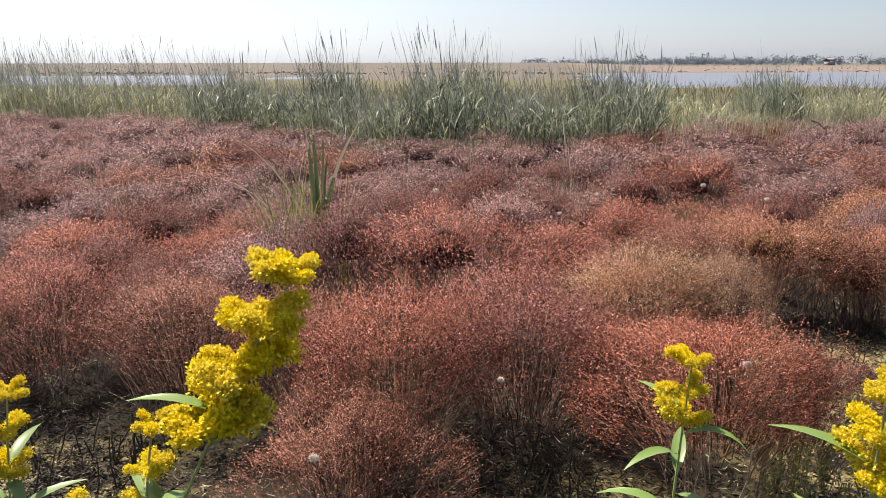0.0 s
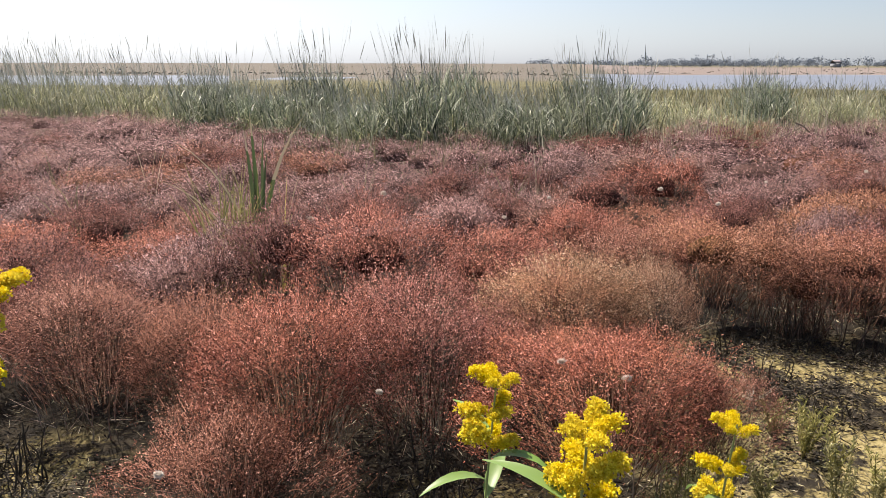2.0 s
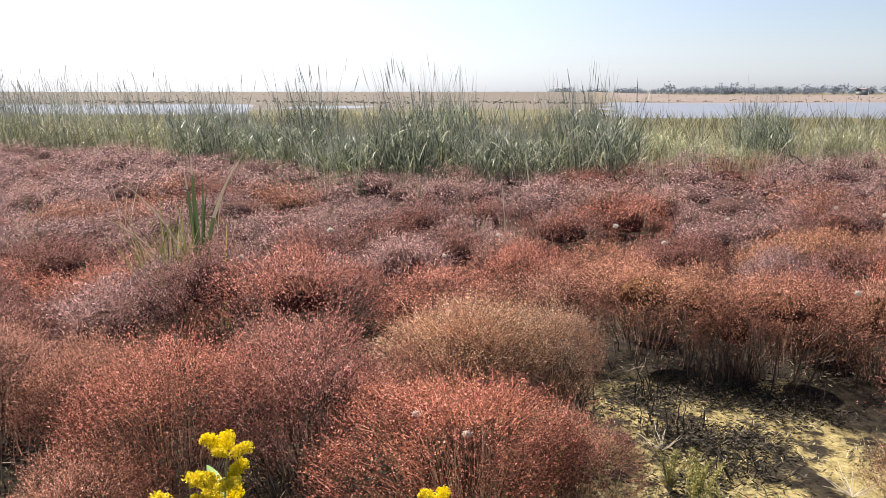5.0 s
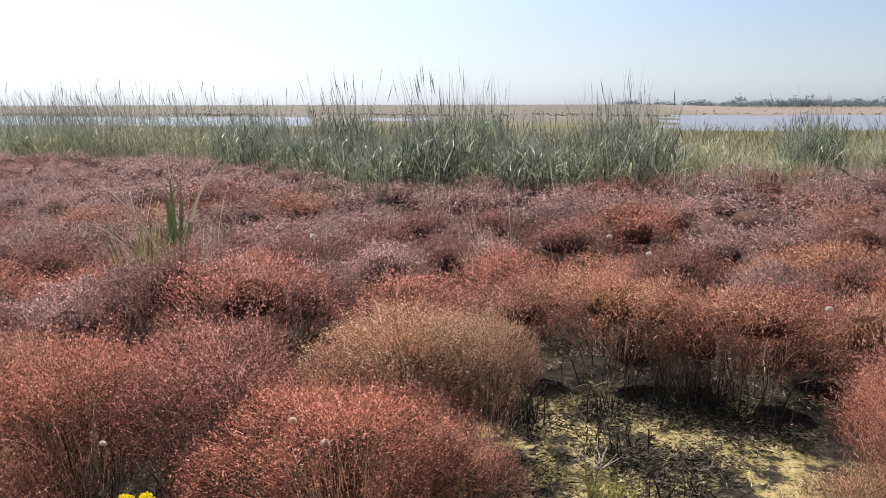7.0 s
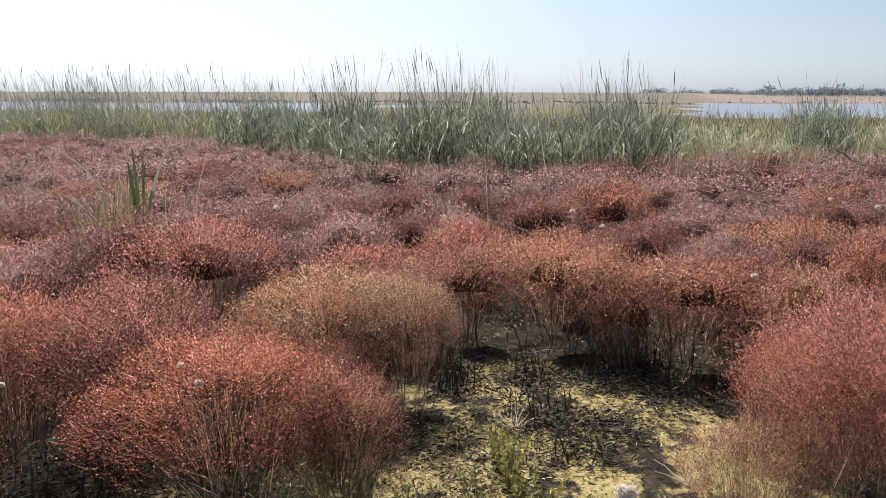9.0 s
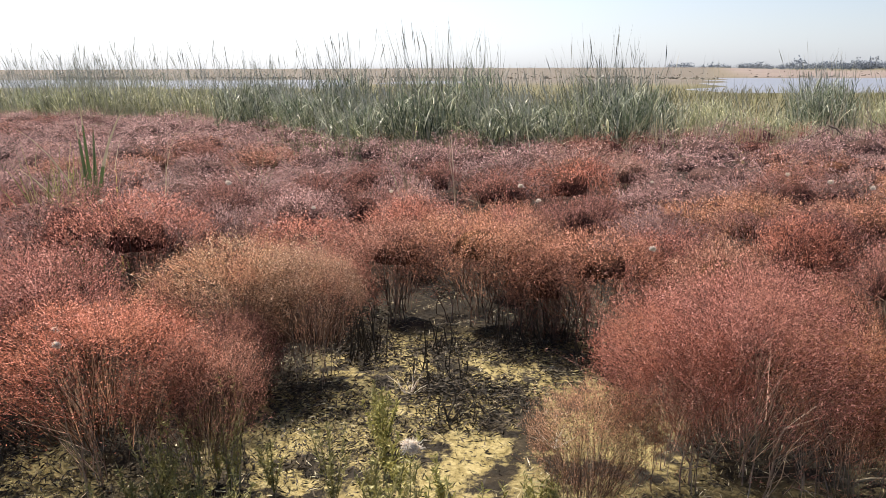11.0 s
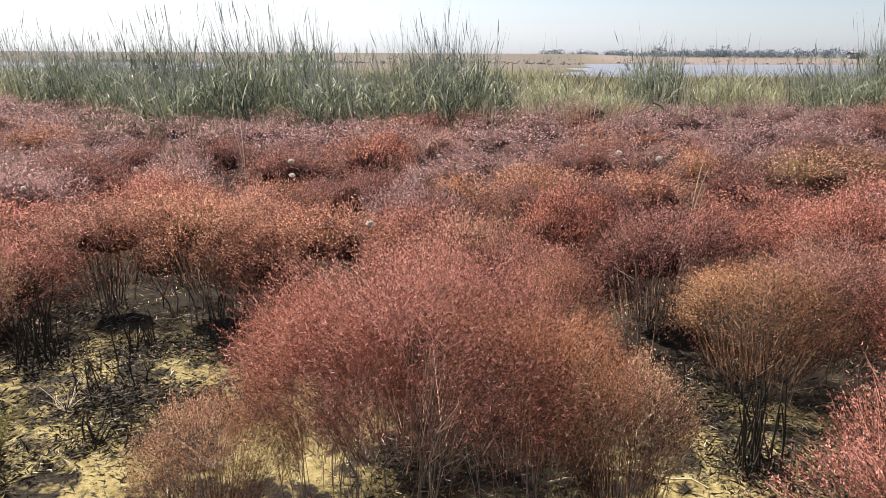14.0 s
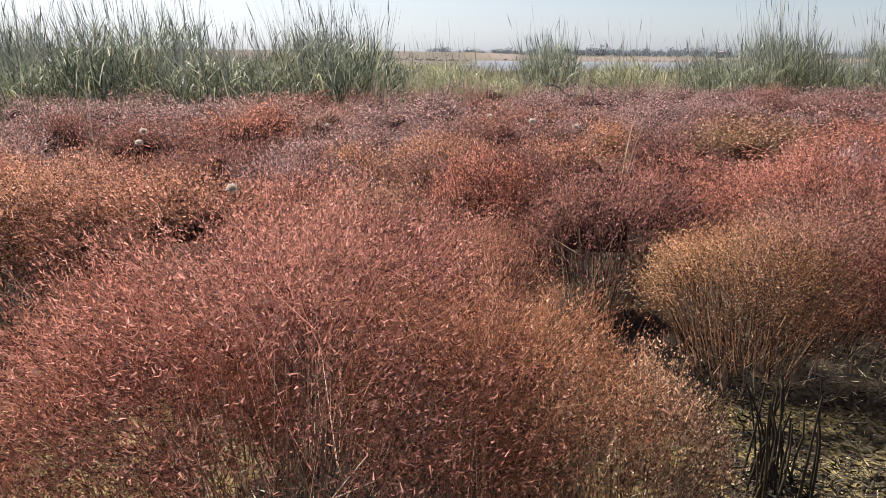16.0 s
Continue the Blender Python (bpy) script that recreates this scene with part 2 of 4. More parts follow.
def ground_material():
    m, t, p, out = material("marsh_ground")
    geo = t.nodes.new("ShaderNodeNewGeometry")
    pos = geo.outputs["Position"]

    def tex(scale, detail=4.0, rough=0.55):
        n = node(t, "ShaderNodeTexNoise", Scale=scale, Detail=detail, Roughness=rough)
        t.links.new(pos, n.inputs["Vector"])
        return n.outputs[0]
    mud = ramp(t, tex(9.0, 6.0, 0.7), [(0.30, (0.009, 0.008, 0.006)), (0.5, (0.020, 0.016, 0.011)), (0.66, (0.045, 0.036, 0.023)), (0.85, (0.12, 0.095, 0.06))]).outputs[0]
    algae = ramp(t, tex(22.0, 8.0, 0.75), [(0.3, (0.05, 0.04, 0.014)), (0.42, (0.17, 0.135, 0.055)), (0.55, (0.29, 0.24, 0.11)), (0.8, (0.40, 0.345, 0.2))]).outputs[0]
    where = ramp(t, tex(4.2, 7.0, 0.68), [(0.45, (0, 0, 0)), (0.51, (1, 1, 1))]).outputs[0]
    bare = t.nodes.new("ShaderNodeAttribute")
    bare.attribute_name = "bare"
    both = t.nodes.new("ShaderNodeMath")
    both.operation = "MULTIPLY"
    t.links.new(where, both.inputs[0])
    t.links.new(bare.outputs["Fac"], both.inputs[1])
    col = mix(t, both.outputs[0], mud, algae)
    crumbs = ramp(t, tex(38.0, 4.0, 0.7), [(0.36, (1, 1, 1)), (0.44, (0, 0, 0))]).outputs[0]
    col = mix(t, crumbs, col, (0.025, 0.022, 0.017))
    grass = ramp(t, tex(0.5, 6.0, 0.7), [(0.3, (0.05, 0.05, 0.028)), (0.5, (0.10, 0.09, 0.04)), (0.7, (0.16, 0.14, 0.07))]).outputs[0]
    far = ramp(t, tex(0.09, 9.0, 0.8), [(0.3, (0.085, 0.072, 0.058)), (0.5, (0.11, 0.095, 0.075)), (0.7, (0.14, 0.12, 0.09))]).outputs[0]
    sand = ramp(t, tex(0.06, 8.0, 0.7), [(0.35, (0.125, 0.10, 0.085)), (0.6, (0.19, 0.155, 0.135))]).outputs[0]
    for name, colour in (("grassy", grass), ("meadow", far), ("sandy", sand)):
        a = t.nodes.new("ShaderNodeAttribute")
        a.attribute_name = name
        col = mix(t, a.outputs["Fac"], col, colour)
    t.links.new(col, p.inputs["Base Color"])
    p.inputs["Specular IOR Level"].default_value = 0.12
    wet = ramp(t, tex(2.3, 3.0), [(0.4, (0.75, 0.75, 0.75)), (0.6, (0.95, 0.95, 0.95))])
    t.links.new(wet.outputs[0], p.inputs["Roughness"])
    b = node(t, "ShaderNodeBump", Strength=0.8, Distance=0.015)
    t.links.new(tex(30.0, 8.0, 0.7), b.inputs["Height"])
    t.links.new(b.outputs[0], p.inputs["Normal"])
    return m


def water_material():
    m, t, p, out = material("lake_water")
    p.inputs["Base Color"].default_value = (0.13, 0.145, 0.17, 1)
    p.inputs["Roughness"].default_value = 0.42
    p.inputs["IOR"].default_value = 1.33
    p.inputs["Specular IOR Level"].default_value = 0.25
    geo = t.nodes.new("ShaderNodeNewGeometry")
    n = node(t, "ShaderNodeTexNoise", Scale=1.2, Detail=4.0)
    t.links.new(geo.outputs["Position"], n.inputs["Vector"])
    b = node(t, "ShaderNodeBump", Strength=1.0, Distance=0.12)
    t.links.new(n.outputs[0], b.inputs["Height"])
    t.links.new(b.outputs[0], p.inputs["Normal"])
    return m


# ---- mesh tools ----
def mesh(name, verts, faces, *mats):
    me = bpy.data.meshes.new(name)
    v = np.asarray(verts, dtype=np.float32).reshape(-1, 3)
    f = np.asarray(faces, dtype=np.int32)
    k = f.shape[1]
    me.vertices.add(len(v))
    me.vertices.foreach_set("co", v.ravel())
    me.loops.add(f.size)
    me.loops.foreach_set("vertex_index", f.ravel())
    me.polygons.add(len(f))
    me.polygons.foreach_set("loop_start", np.arange(0, f.size, k, dtype=np.int32))
    me.polygons.foreach_set("loop_total", np.full(len(f), k, dtype=np.int32))
    me.update(calc_edges=True)
    for m in mats:
        me.materials.append(m)
    return me


def unit(a):
    return a / np.maximum(np.linalg.norm(a, axis=-1, keepdims=True), 1e-9)


def join(*pieces):
    vs, fs, n = [], [], 0
    for v, f in pieces:
        vs.append(v)
        fs.append(f + n)
        n += len(v)
    return np.concatenate(vs), np.concatenate(fs)


def flakes(rng, P, D, length, width, belly=0.45):
    """Small lance-shaped leaves at P, lying along D."""
    n = len(P)
    side = unit(np.cross(D, rng.normal(size=(n, 3))))
    length, width = np.broadcast_to(length, n)[:, None], np.broadcast_to(width, n)[:, None]
    v = np.stack([P, P + D * length * belly + side * width / 2, P + D * length, P + D * length * belly - side * width / 2], 1)
    return v.reshape(-1, 3), np.arange(4 * n).reshape(n, 4)


def spikes(rng, P, D, length, width):
    """Thin needles, one face each, from P along D."""
    n = len(P)
    side = unit(np.cross(D, rng.normal(size=(n, 3))))
    length, width = np.broadcast_to(length, n)[:, None], np.broadcast_to(width, n)[:, None]
    v = np.stack([P - side * width / 2, P + side * width / 2, P + D * length], 1)
    return v.reshape(-1, 3), np.arange(3 * n).reshape(n, 3)


def ribbons(rng, P, heading, length, lean, droop, width, segs=5, face=None, taper=3):
    """Grass blades from P: they rise, lean towards heading and droop at the tip; the flat side is turned at random."""
    n = len(P)
    length, lean, droop, width = [np.broadcast_to(a, n) for a in (length, lean, droop, width)]
    h = np.stack([np.cos(heading), np.sin(heading), np.zeros(n)], 1)
    turn = rng.uniform(0, math.pi, n) if face is None else np.full(n, face) + rng.normal(0, 0.35, n)
    s = np.stack([np.cos(turn), np.sin(turn), np.zeros(n)], 1)
    rows, p, angle = [], P.copy(), lean.copy()
    for i in range(segs + 1):
        u = i / segs
        w = (width * (1 - u ** taper) * 0.5 + 0.0004)[:, None]
        rows += [p - s * w, p + s * w]
        step = length / segs
        p = p + h * (np.sin(angle) * step)[:, None] + np.array([0, 0, 1.0]) * (np.cos(angle) * step)[:, None]
        angle = angle + droop / segs * (0.4 + 1.2 * u)
    v = np.stack(rows, 1).reshape(-1, 3)
    base = (np.arange(n) * 2 * (segs + 1))[:, None]
    f = np.concatenate([base + np.array([[2 * i, 2 * i + 1, 2 * i + 3, 2 * i + 2]]) for i in range(segs)], 0)
    return v, f


def tubes(paths, r0, r1, sides=3):
    """Tapered stems: paths is n x k x 3; radii run from r0 to r1."""
    n, k, _ = paths.shape
    r0, r1 = np.broadcast_to(r0, n), np.broadcast_to(r1, n)
    a = np.arange(sides) * 2 * math.pi / sides
    ring = np.stack([np.cos(a), np.sin(a), np.zeros(sides)], 1)
    d = unit(np.gradient(paths, axis=1))
    x = unit(np.cross(d, np.array([0.31, 0.93, 0.17])))
    y = np.cross(d, x)
    r = r0[:, None] + (r1 - r0)[:, None] * np.linspace(0, 1, k)[None]
    v = paths[:, :, None] + r[:, :, None, None] * (ring[None, None, :, :1] * x[:, :, None] + ring[None, None, :, 1:2] * y[:, :, None])
    f = []
    for j in range(k - 1):
        for s in range(sides):
            s2 = (s + 1) % sides
            f.append(np.stack([np.arange(n) * k * sides + q for q in (j * sides + s, j * sides + s2, (j + 1) * sides + s2, (j + 1) * sides + s)], 1))
    return v.reshape(-1, 3), np.concatenate(f)


def part(name, data, mat, parent, label=""):
    ob = new(name, data)
    ob.parent = parent
    if mat:
        ob.material_slots[0].link = "OBJECT"
        ob.material_slots[0].material = mat
    return tagged(ob, label)


def thing(name, m, label, category, group="", kind=""):
    ob = new(name)
    ob.empty_display_size = 0.1
    ob.matrix_world = m
    return tagged(ob, label, category, group, kind)


def stuff(name, vf, mat, label, category):
    return tagged(new(name, mesh(name, *vf, mat)), label, category, "", "stuff")


# ---- ground and water ----
# open mud: x, y, radius
OPEN = [(-0.82, 2.82, 0.04), (1.9, 3.75, 0.42), (2.2, 3.55, 0.4), (2.0, 3.0, 0.55), (2.45, 3.85, 0.3), (2.6, 3.5, 0.22), (1.6, 3.05, 0.2), (4.2, 3.25, 0.2), (4.0, 3.0, 0.14), (3.85, 2.5, 0.35), (3.4, 2.4, 0.45), (0.75, 2.2, 0.4), (1.9, 2.2, 0.6), (2.6, 2.2, 0.5), (3.1, 2.2, 0.4),
        (-1.2, 2.4, 0.35), (-0.7, 2.0, 0.4), (4.42, 3.42, 0.14), (3.0, 2.35, 0.4), (2.8, 3.15, 0.25)]


def smooth(a, lo, hi):
    u = np.clip((a - lo) / (hi - lo), 0, 1)
    return u * u * (3 - 2 * u)


def reed_front(x):
    return np.interp(x, [-25, -12, -7, -5.5, -3, -1.5, 0, 1.8, 2.9, 3.6, 5, 6.5, 9, 12.5, 25], [17, 16.2, 15.2, 15, 12.8, 11.7, 10.9, 10.8, 11.6, 12.6, 13.2, 13.6, 14.4, 14.6, 15])


def lake_depth(x, y):
    """1 inside the lake and the pond, 0 on land."""
    wob = 2.0 * np.sin(x * 0.13) + 1.5 * np.sin(x * 0.31 + 1)
    left = smooth(y - (53 + wob), 0, 3) * (1 - smooth(y - (100 + wob), 0, 4)) * smooth(x + 105, 0, 4) * (1 - smooth(x + 0.31 * y, -3, 1))
    left = np.maximum(left, smooth(y - 72, 0, 3) * (1 - smooth(y - 92, 0, 4)) * smooth(x + 23, 0, 3) * (1 - smooth(x + 15, 0, 3)))
    right = smooth(y - (46 + wob), 0, 4) * (1 - smooth(y - (122 + wob * 1.5), 0, 6)) * smooth(x - (0 + 0.145 * y + 1.5 * np.sin(y * 0.3)), 0, 4)
    return np.maximum(left, right)


def relief(x, y):
    return 0.012 * np.sin(3.1 * x + 1.3 * np.sin(2.2 * y)) + 0.011 * np.sin(4.3 * y + 1.7 * np.sin(1.9 * x)) + 0.006 * np.sin(9.1 * x + 7.3 * y) + 0.005 * np.sin(13.7 * y - 8.9 * x)


def ground_height(x, y):
    near = relief(x, y) * (1 - smooth(np.hypot(x, y - 5), 25, 40))
    rise = smooth(y, 130, 520) * 2.0 * (1 - smooth(x - 0.15 * y, -20, 60))
    return near + rise - 0.5 * lake_depth(x, y)


def spaced(*runs):
    return np.unique(np.round(np.concatenate([np.arange(a, b, s) for a, b, s in runs]), 3))


xs = spaced((-2600, -300, 150), (-300, -60, 12), (-60, -6, 2), (-6, 9, 0.12), (9, 60, 2), (60, 300, 10), (300, 2700, 150))
ys = spaced((-400, -1, 30), (-1, 9, 0.12), (9, 36, 1), (36, 140, 2), (140, 600, 20), (600, 3000, 150))
gx, gy = np.meshgrid(xs, ys)
gx, gy = gx.ravel(), gy.ravel()
idx = np.arange(len(gx)).reshape(len(ys), len(xs))
ground_me = mesh("ground", np.stack([gx, gy, ground_height(gx, gy)], 1), np.stack([idx[:-1, :-1], idx[:-1, 1:], idx[1:, 1:], idx[1:, :-1]], -1).reshape(-1, 4), ground_material())
bare = np.zeros(len(gx))
for a, b, c in OPEN:
    bare = np.maximum(bare, 1 - smooth(np.hypot(gx - a, gy - b), c * 0.8, c * 0.8 + 0.3))
for name, value in (("bare", bare), ("grassy", smooth(gy - reed_front(gx), 0, 3)), ("meadow", smooth(gy, 60, 80) * (1 - smooth(gx - 0.12 * gy, 0, 10))),
                    ("sandy", smooth(gy, 100, 118) * smooth(gx - 0.12 * gy, 0, 14) * (1 - 0.8 * smooth(gy, 400, 480)))):
    ground_me.attributes.new(name, "FLOAT", "POINT").data.foreach_set("value", value.astype(np.float32))
ground_me.polygons.foreach_set("use_smooth", np.ones(len(ground_me.polygons), dtype=bool))
tagged(new("ground", ground_me), "marsh mud with yellow-green algae crust, grass and sand farther off", "ground", "", "structure")
water_me = mesh("water", [(-130, 36, -0.12), (190, 36, -0.12), (190, 135, -0.12), (-130, 135, -0.12)], [(0, 1, 2, 3)], water_material())
tagged(new("water", water_me), "calm blue lake water behind the reeds", "water", "", "structure")


# ---- saltbushes ----
def make_lobes(rng, k, reach):
    """Overlapping rounded masses that make up one crown: x, y, radius, height, phase."""
    a, q = rng.uniform(0, 6.283, k), np.sqrt(rng.uniform(0, 1, k)) * reach
    q[0] = 0
    return np.stack([q * np.cos(a), q * np.sin(a), rng.uniform(0.30, 0.52, k) + 0.5 * (0.64 - reach), rng.uniform(0.70, 1.0, k) * (1 - 0.22 * q), rng.uniform(0, 6.28, k)], 1)


def halves(lobes, scale):
    """The middle and the half axes of each mass of a crown."""
    return np.stack([lobes[:, 0], lobes[:, 1], 0.54 * lobes[:, 3]], 1), np.stack([lobes[:, 2], lobes[:, 2], 0.46 * lobes[:, 3]], 1) * scale


def dome(rng, lobes, n, scale=1.0, fringe=0.1, low=-0.12):
    """Points on the upper skin of a crown, the way it grows there and the way it faces; the crown is 1 wide in radius and 1 high."""
    m = n * 4
    i = rng.integers(0, len(lobes), m)
    c, half = halves(lobes, scale)
    az = rng.uniform(0, 2 * math.pi, m)
    sin_el = low + (1 - low) * rng.uniform(0, 1, m) ** 0.9
    cos_el = np.sqrt(1 - sin_el ** 2)
    ph = lobes[i, 4]
    lump = 1 + 0.09 * np.sin(3 * az + ph) + 0.07 * np.sin(5 * az + 4 * sin_el + 2 * ph) + 0.05 * np.sin(9 * az - 6 * sin_el + 3 * ph)
    r = lump * (1 + fringe * rng.normal(0, 1, m)) * np.where(rng.uniform(0, 1, m) < 0.12, rng.uniform(1, 1.28, m), 1)
    out = np.stack([np.cos(az) * cos_el, np.sin(az) * cos_el, sin_el], 1)
    P = c[i] + out * half[i] * r[:, None]
    hidden = ((((P[:, None] - c[None]) / (0.88 * half)[None]) ** 2).sum(-1) < 1).any(1)
    keep = np.concatenate([np.flatnonzero(~hidden), np.arange(m)])[:n]
    P, out = P[keep], out[keep]
    face = unit(0.7 * out + 0.45 * unit(P - [0, 0, 0.2]) + [0, 0, 0.15])
    D = unit(unit(P * [1, 1, 0.6]) * [0.9, 0.9, 0.4] + [0, 0, 0.62] + rng.normal(0, 0.25, (n, 3)))
    return P, D, face


def core_shape(phase, scale, R, H, around, rings):
    """The middle of a crown: a rounded, slightly lumpy body, added to stop light and look shaded."""
    A, E = [q.ravel() for q in np.meshgrid(np.arange(around) * 2 * math.pi / around, np.linspace(-0.35, math.pi / 2, rings))]
    lump = 1 + 0.06 * np.sin(3 * A + 5 * E + phase) + 0.05 * np.sin(7 * A - 4 * E + 2 * phase)
    v = (np.stack([np.cos(A) * np.cos(E), np.sin(A) * np.cos(E), np.sin(E)], 1) * [0.66, 0.66, 0.42] * (scale * lump)[:, None] + [0, 0, 0.5]) * [R, R, H]
    i = np.arange(around * rings).reshape(rings, around)
    j = np.roll(i, -1, axis=1)
    f = np.stack([i[:-1], j[:-1], j[1:], i[1:]], -1).reshape(-1, 4)
    return v, np.concatenate([f[:, :3], f[:, [0, 2, 3]]])


def crown_shape(seed, sprigs, per, depth, leaf, width, stems, rough=0.5, spread=0.014, k=7, reach=0.6, body=0.7, twiggy=0.6, fringe=0.1, around=32, rings=9, R=0.5, H=0.6):
    """Sprigs whose seed-like beads thin out inwards, on straight twigs that fan out from the foot, round a dense middle; with soft normals. The last faces of the crown are the twigs."""
    rng = np.random.default_rng(seed)
    lobes = make_lobes(rng, k, reach)
    size = np.array([R, R, H])
    few = sprigs // 7
    P, D, N = [np.concatenate(q) for q in zip(dome(rng, lobes, sprigs - few, fringe=fringe), dome(rng, lobes, few, 0.92, 2 * fringe, -0.97))]
    P = P * size
    L = depth * rng.uniform(0.6, 1.3, sprigs)
    twig = spikes(rng, P - D * (L * twiggy)[:, None], D, L * (twiggy + 0.05), width * 0.35)
    u = rng.uniform(0, 1.0, (sprigs, per)) ** 1.6
    A = P[:, None] - D[:, None] * (u * L[:, None])[..., None] + rng.normal(0, 1, (sprigs, per, 3)) * (spread * (0.35 + u))[..., None]
    B = unit(D[:, None] + rng.normal(0, 0.6, (sprigs, per, 3)))
    n = sprigs * per
    beads = spikes(rng, A.reshape(-1, 3), B.reshape(-1, 3), leaf * rng.uniform(0.5, 1.4, n), width * rng.uniform(0.6, 1.25, n))
    Q, _, M = dome(rng, lobes, stems, 0.95, low=-0.2)
    Q = Q * size
    foot = Q * [0.5, 0.5, 0.0] + rng.normal(0, 0.03, (stems, 3))
    fan = spikes(rng, foot, unit(Q - foot), np.linalg.norm(Q - foot, axis=1), 0.0018 + width * 0.2)
    face = np.concatenate([N, np.repeat(N, per, 0), M])
    face = np.repeat(unit(face + rng.normal(0, rough, face.shape)), 3, 0)
    v, f = join(twig, beads, fan)
    tall = H / np.percentile(v[:, 2], 98.5)
    wide = R / np.percentile(np.hypot(v[:, 0], v[:, 1]), 95)
    bv, bf = core_shape(lobes[0, 4], body, R, H, around, rings)
    return v * [wide, wide, tall], f, face, stems, bv * [wide, wide, tall], bf


def soft_mesh(name, v, f, normals, inner, *mats):
    """Leaves turned so that the front of each looks the way of its normal, shaded as one soft mass; inner: a mask or the number of twig faces."""
    q = v[f]
    flip = np.einsum("ij,ij->i", np.cross(q[:, 1] - q[:, 0], q[:, 2] - q[:, 0]), normals[f[:, 0]]) < 0
    f = f.copy()
    f[flip] = f[flip][:, ::-1]
    me = mesh(name, v, f, *mats)
    me.polygons.foreach_set("use_smooth", np.ones(len(f), dtype=bool))
    slot = np.zeros(len(f), dtype=np.int32)
    if isinstance(inner, int):
        slot[-inner:] = 1
    else:
        slot[inner] = 1
    me.polygons.foreach_set("material_index", slot)
    me.normals_split_custom_set_from_vertices(normals.tolist())
    return me


def bush_stems(seed, count, R, H, thick):
    rng = np.random.default_rng(seed)
    az = rng.uniform(0, 2 * math.pi, count)
    reach = R * rng.uniform(0.15, 0.85, count)
    top = H * rng.uniform(0.45, 0.8, count)
    foot = reach * rng.uniform(0.45, 0.8, count)
    k = np.linspace(0, 1, 5)
    wob = rng.normal(0, 0.012, (count, 5, 2))
    rad = foot[:, None] + (reach - foot)[:, None] * k[None] ** 1.5
    p = np.stack([np.cos(az)[:, None] * rad + wob[..., 0], np.sin(az)[:, None] * rad + wob[..., 1], top[:, None] * k[None] - 0.02], -1)
    main = tubes(p, thick * rng.uniform(0.7, 1.2, count), thick * 0.35)
    j = rng.integers(0, count, count * 3)
    s = p[j, rng.integers(1, 4, count * 3)]
    d = unit(np.stack([np.cos(az[j]), np.sin(az[j]), np.full(count * 3, 1.0)], 1) + rng.normal(0, 0.5, (count * 3, 3)))
    q = s[:, None] + d[:, None] * (np.linspace(0, 1, 3)[None, :, None] * (H * rng.uniform(0.15, 0.35, count * 3))[:, None, None])
    return join(main, tubes(q, thick * 0.45, thick * 0.2))


def crown(*args, **named):
    """The meshes of a crown: the outer sprigs and, in a dense one, the solid body coloured as inner shade."""
    v, f, normals, core, bv, bf = crown_shape(*args, **named)
    # the twiggy crowns take the lit-coloured twigs, all others the shade-coloured ones
    outer = soft_mesh("crown", v, f, normals, core, RED, LIT_TWIG if named.get("twiggy") else SHADED_TWIG)
    if not named["body"]:
        return outer, None
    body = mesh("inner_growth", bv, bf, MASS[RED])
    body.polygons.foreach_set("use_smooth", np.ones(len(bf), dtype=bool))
    return outer, body


HERO = [crown(s, 3400, 13, 0.14, 0.0115, 0.0028, 320, 0.6, 0.017, body=0, twiggy=1.0, fringe=0.16, k=9, reach=0.7) for s in (1, 2)]
NEAR = [crown(s, 2500, 11, 0.13, 0.0078, 0.0061, 420, 0.45, 0.02, body=0, fringe=0.12) for s in (3, 4, 5, 6)]
NEAR_BASE = [mesh("twig_base", *bush_stems(s, 14, 0.5, 0.6, 0.0026), STEM_BARK) for s in (61, 62, 63)]
STEM = [mesh("stem", *bush_stems(s, 1, 0.5, 0.6, 0.0042), STEM_BARK) for s in range(71, 78)]
MID = [crown(s, 1400, 9, 0.11, 0.0112, 0.0074, 130, 0.45, 0.022, body=0.45, fringe=0.13) for s in (11, 12, 13, 14, 15)]
BACK = [crown(s, 640, 8, 0.09, 0.015, 0.008, 60, 0.5, 0.026, body=0.52, fringe=0.15, around=16, rings=6) for s in (16, 17, 18, 19)]
MID_BASE = [mesh("twig_base", *bush_stems(s, 14, 0.5, 0.6, 0.006), TWIG) for s in (61, 62)]
WORDS = {RED: "dusky red", MAUVE: "mauve-brown", RUST: "rust-brown", ORANGE: "orange-rust", TAN: "pale tan", OLIVE: "olive-tan", PLUM: "dark plum-brown", ROSE: "pale rosy"}
bush_count = 0


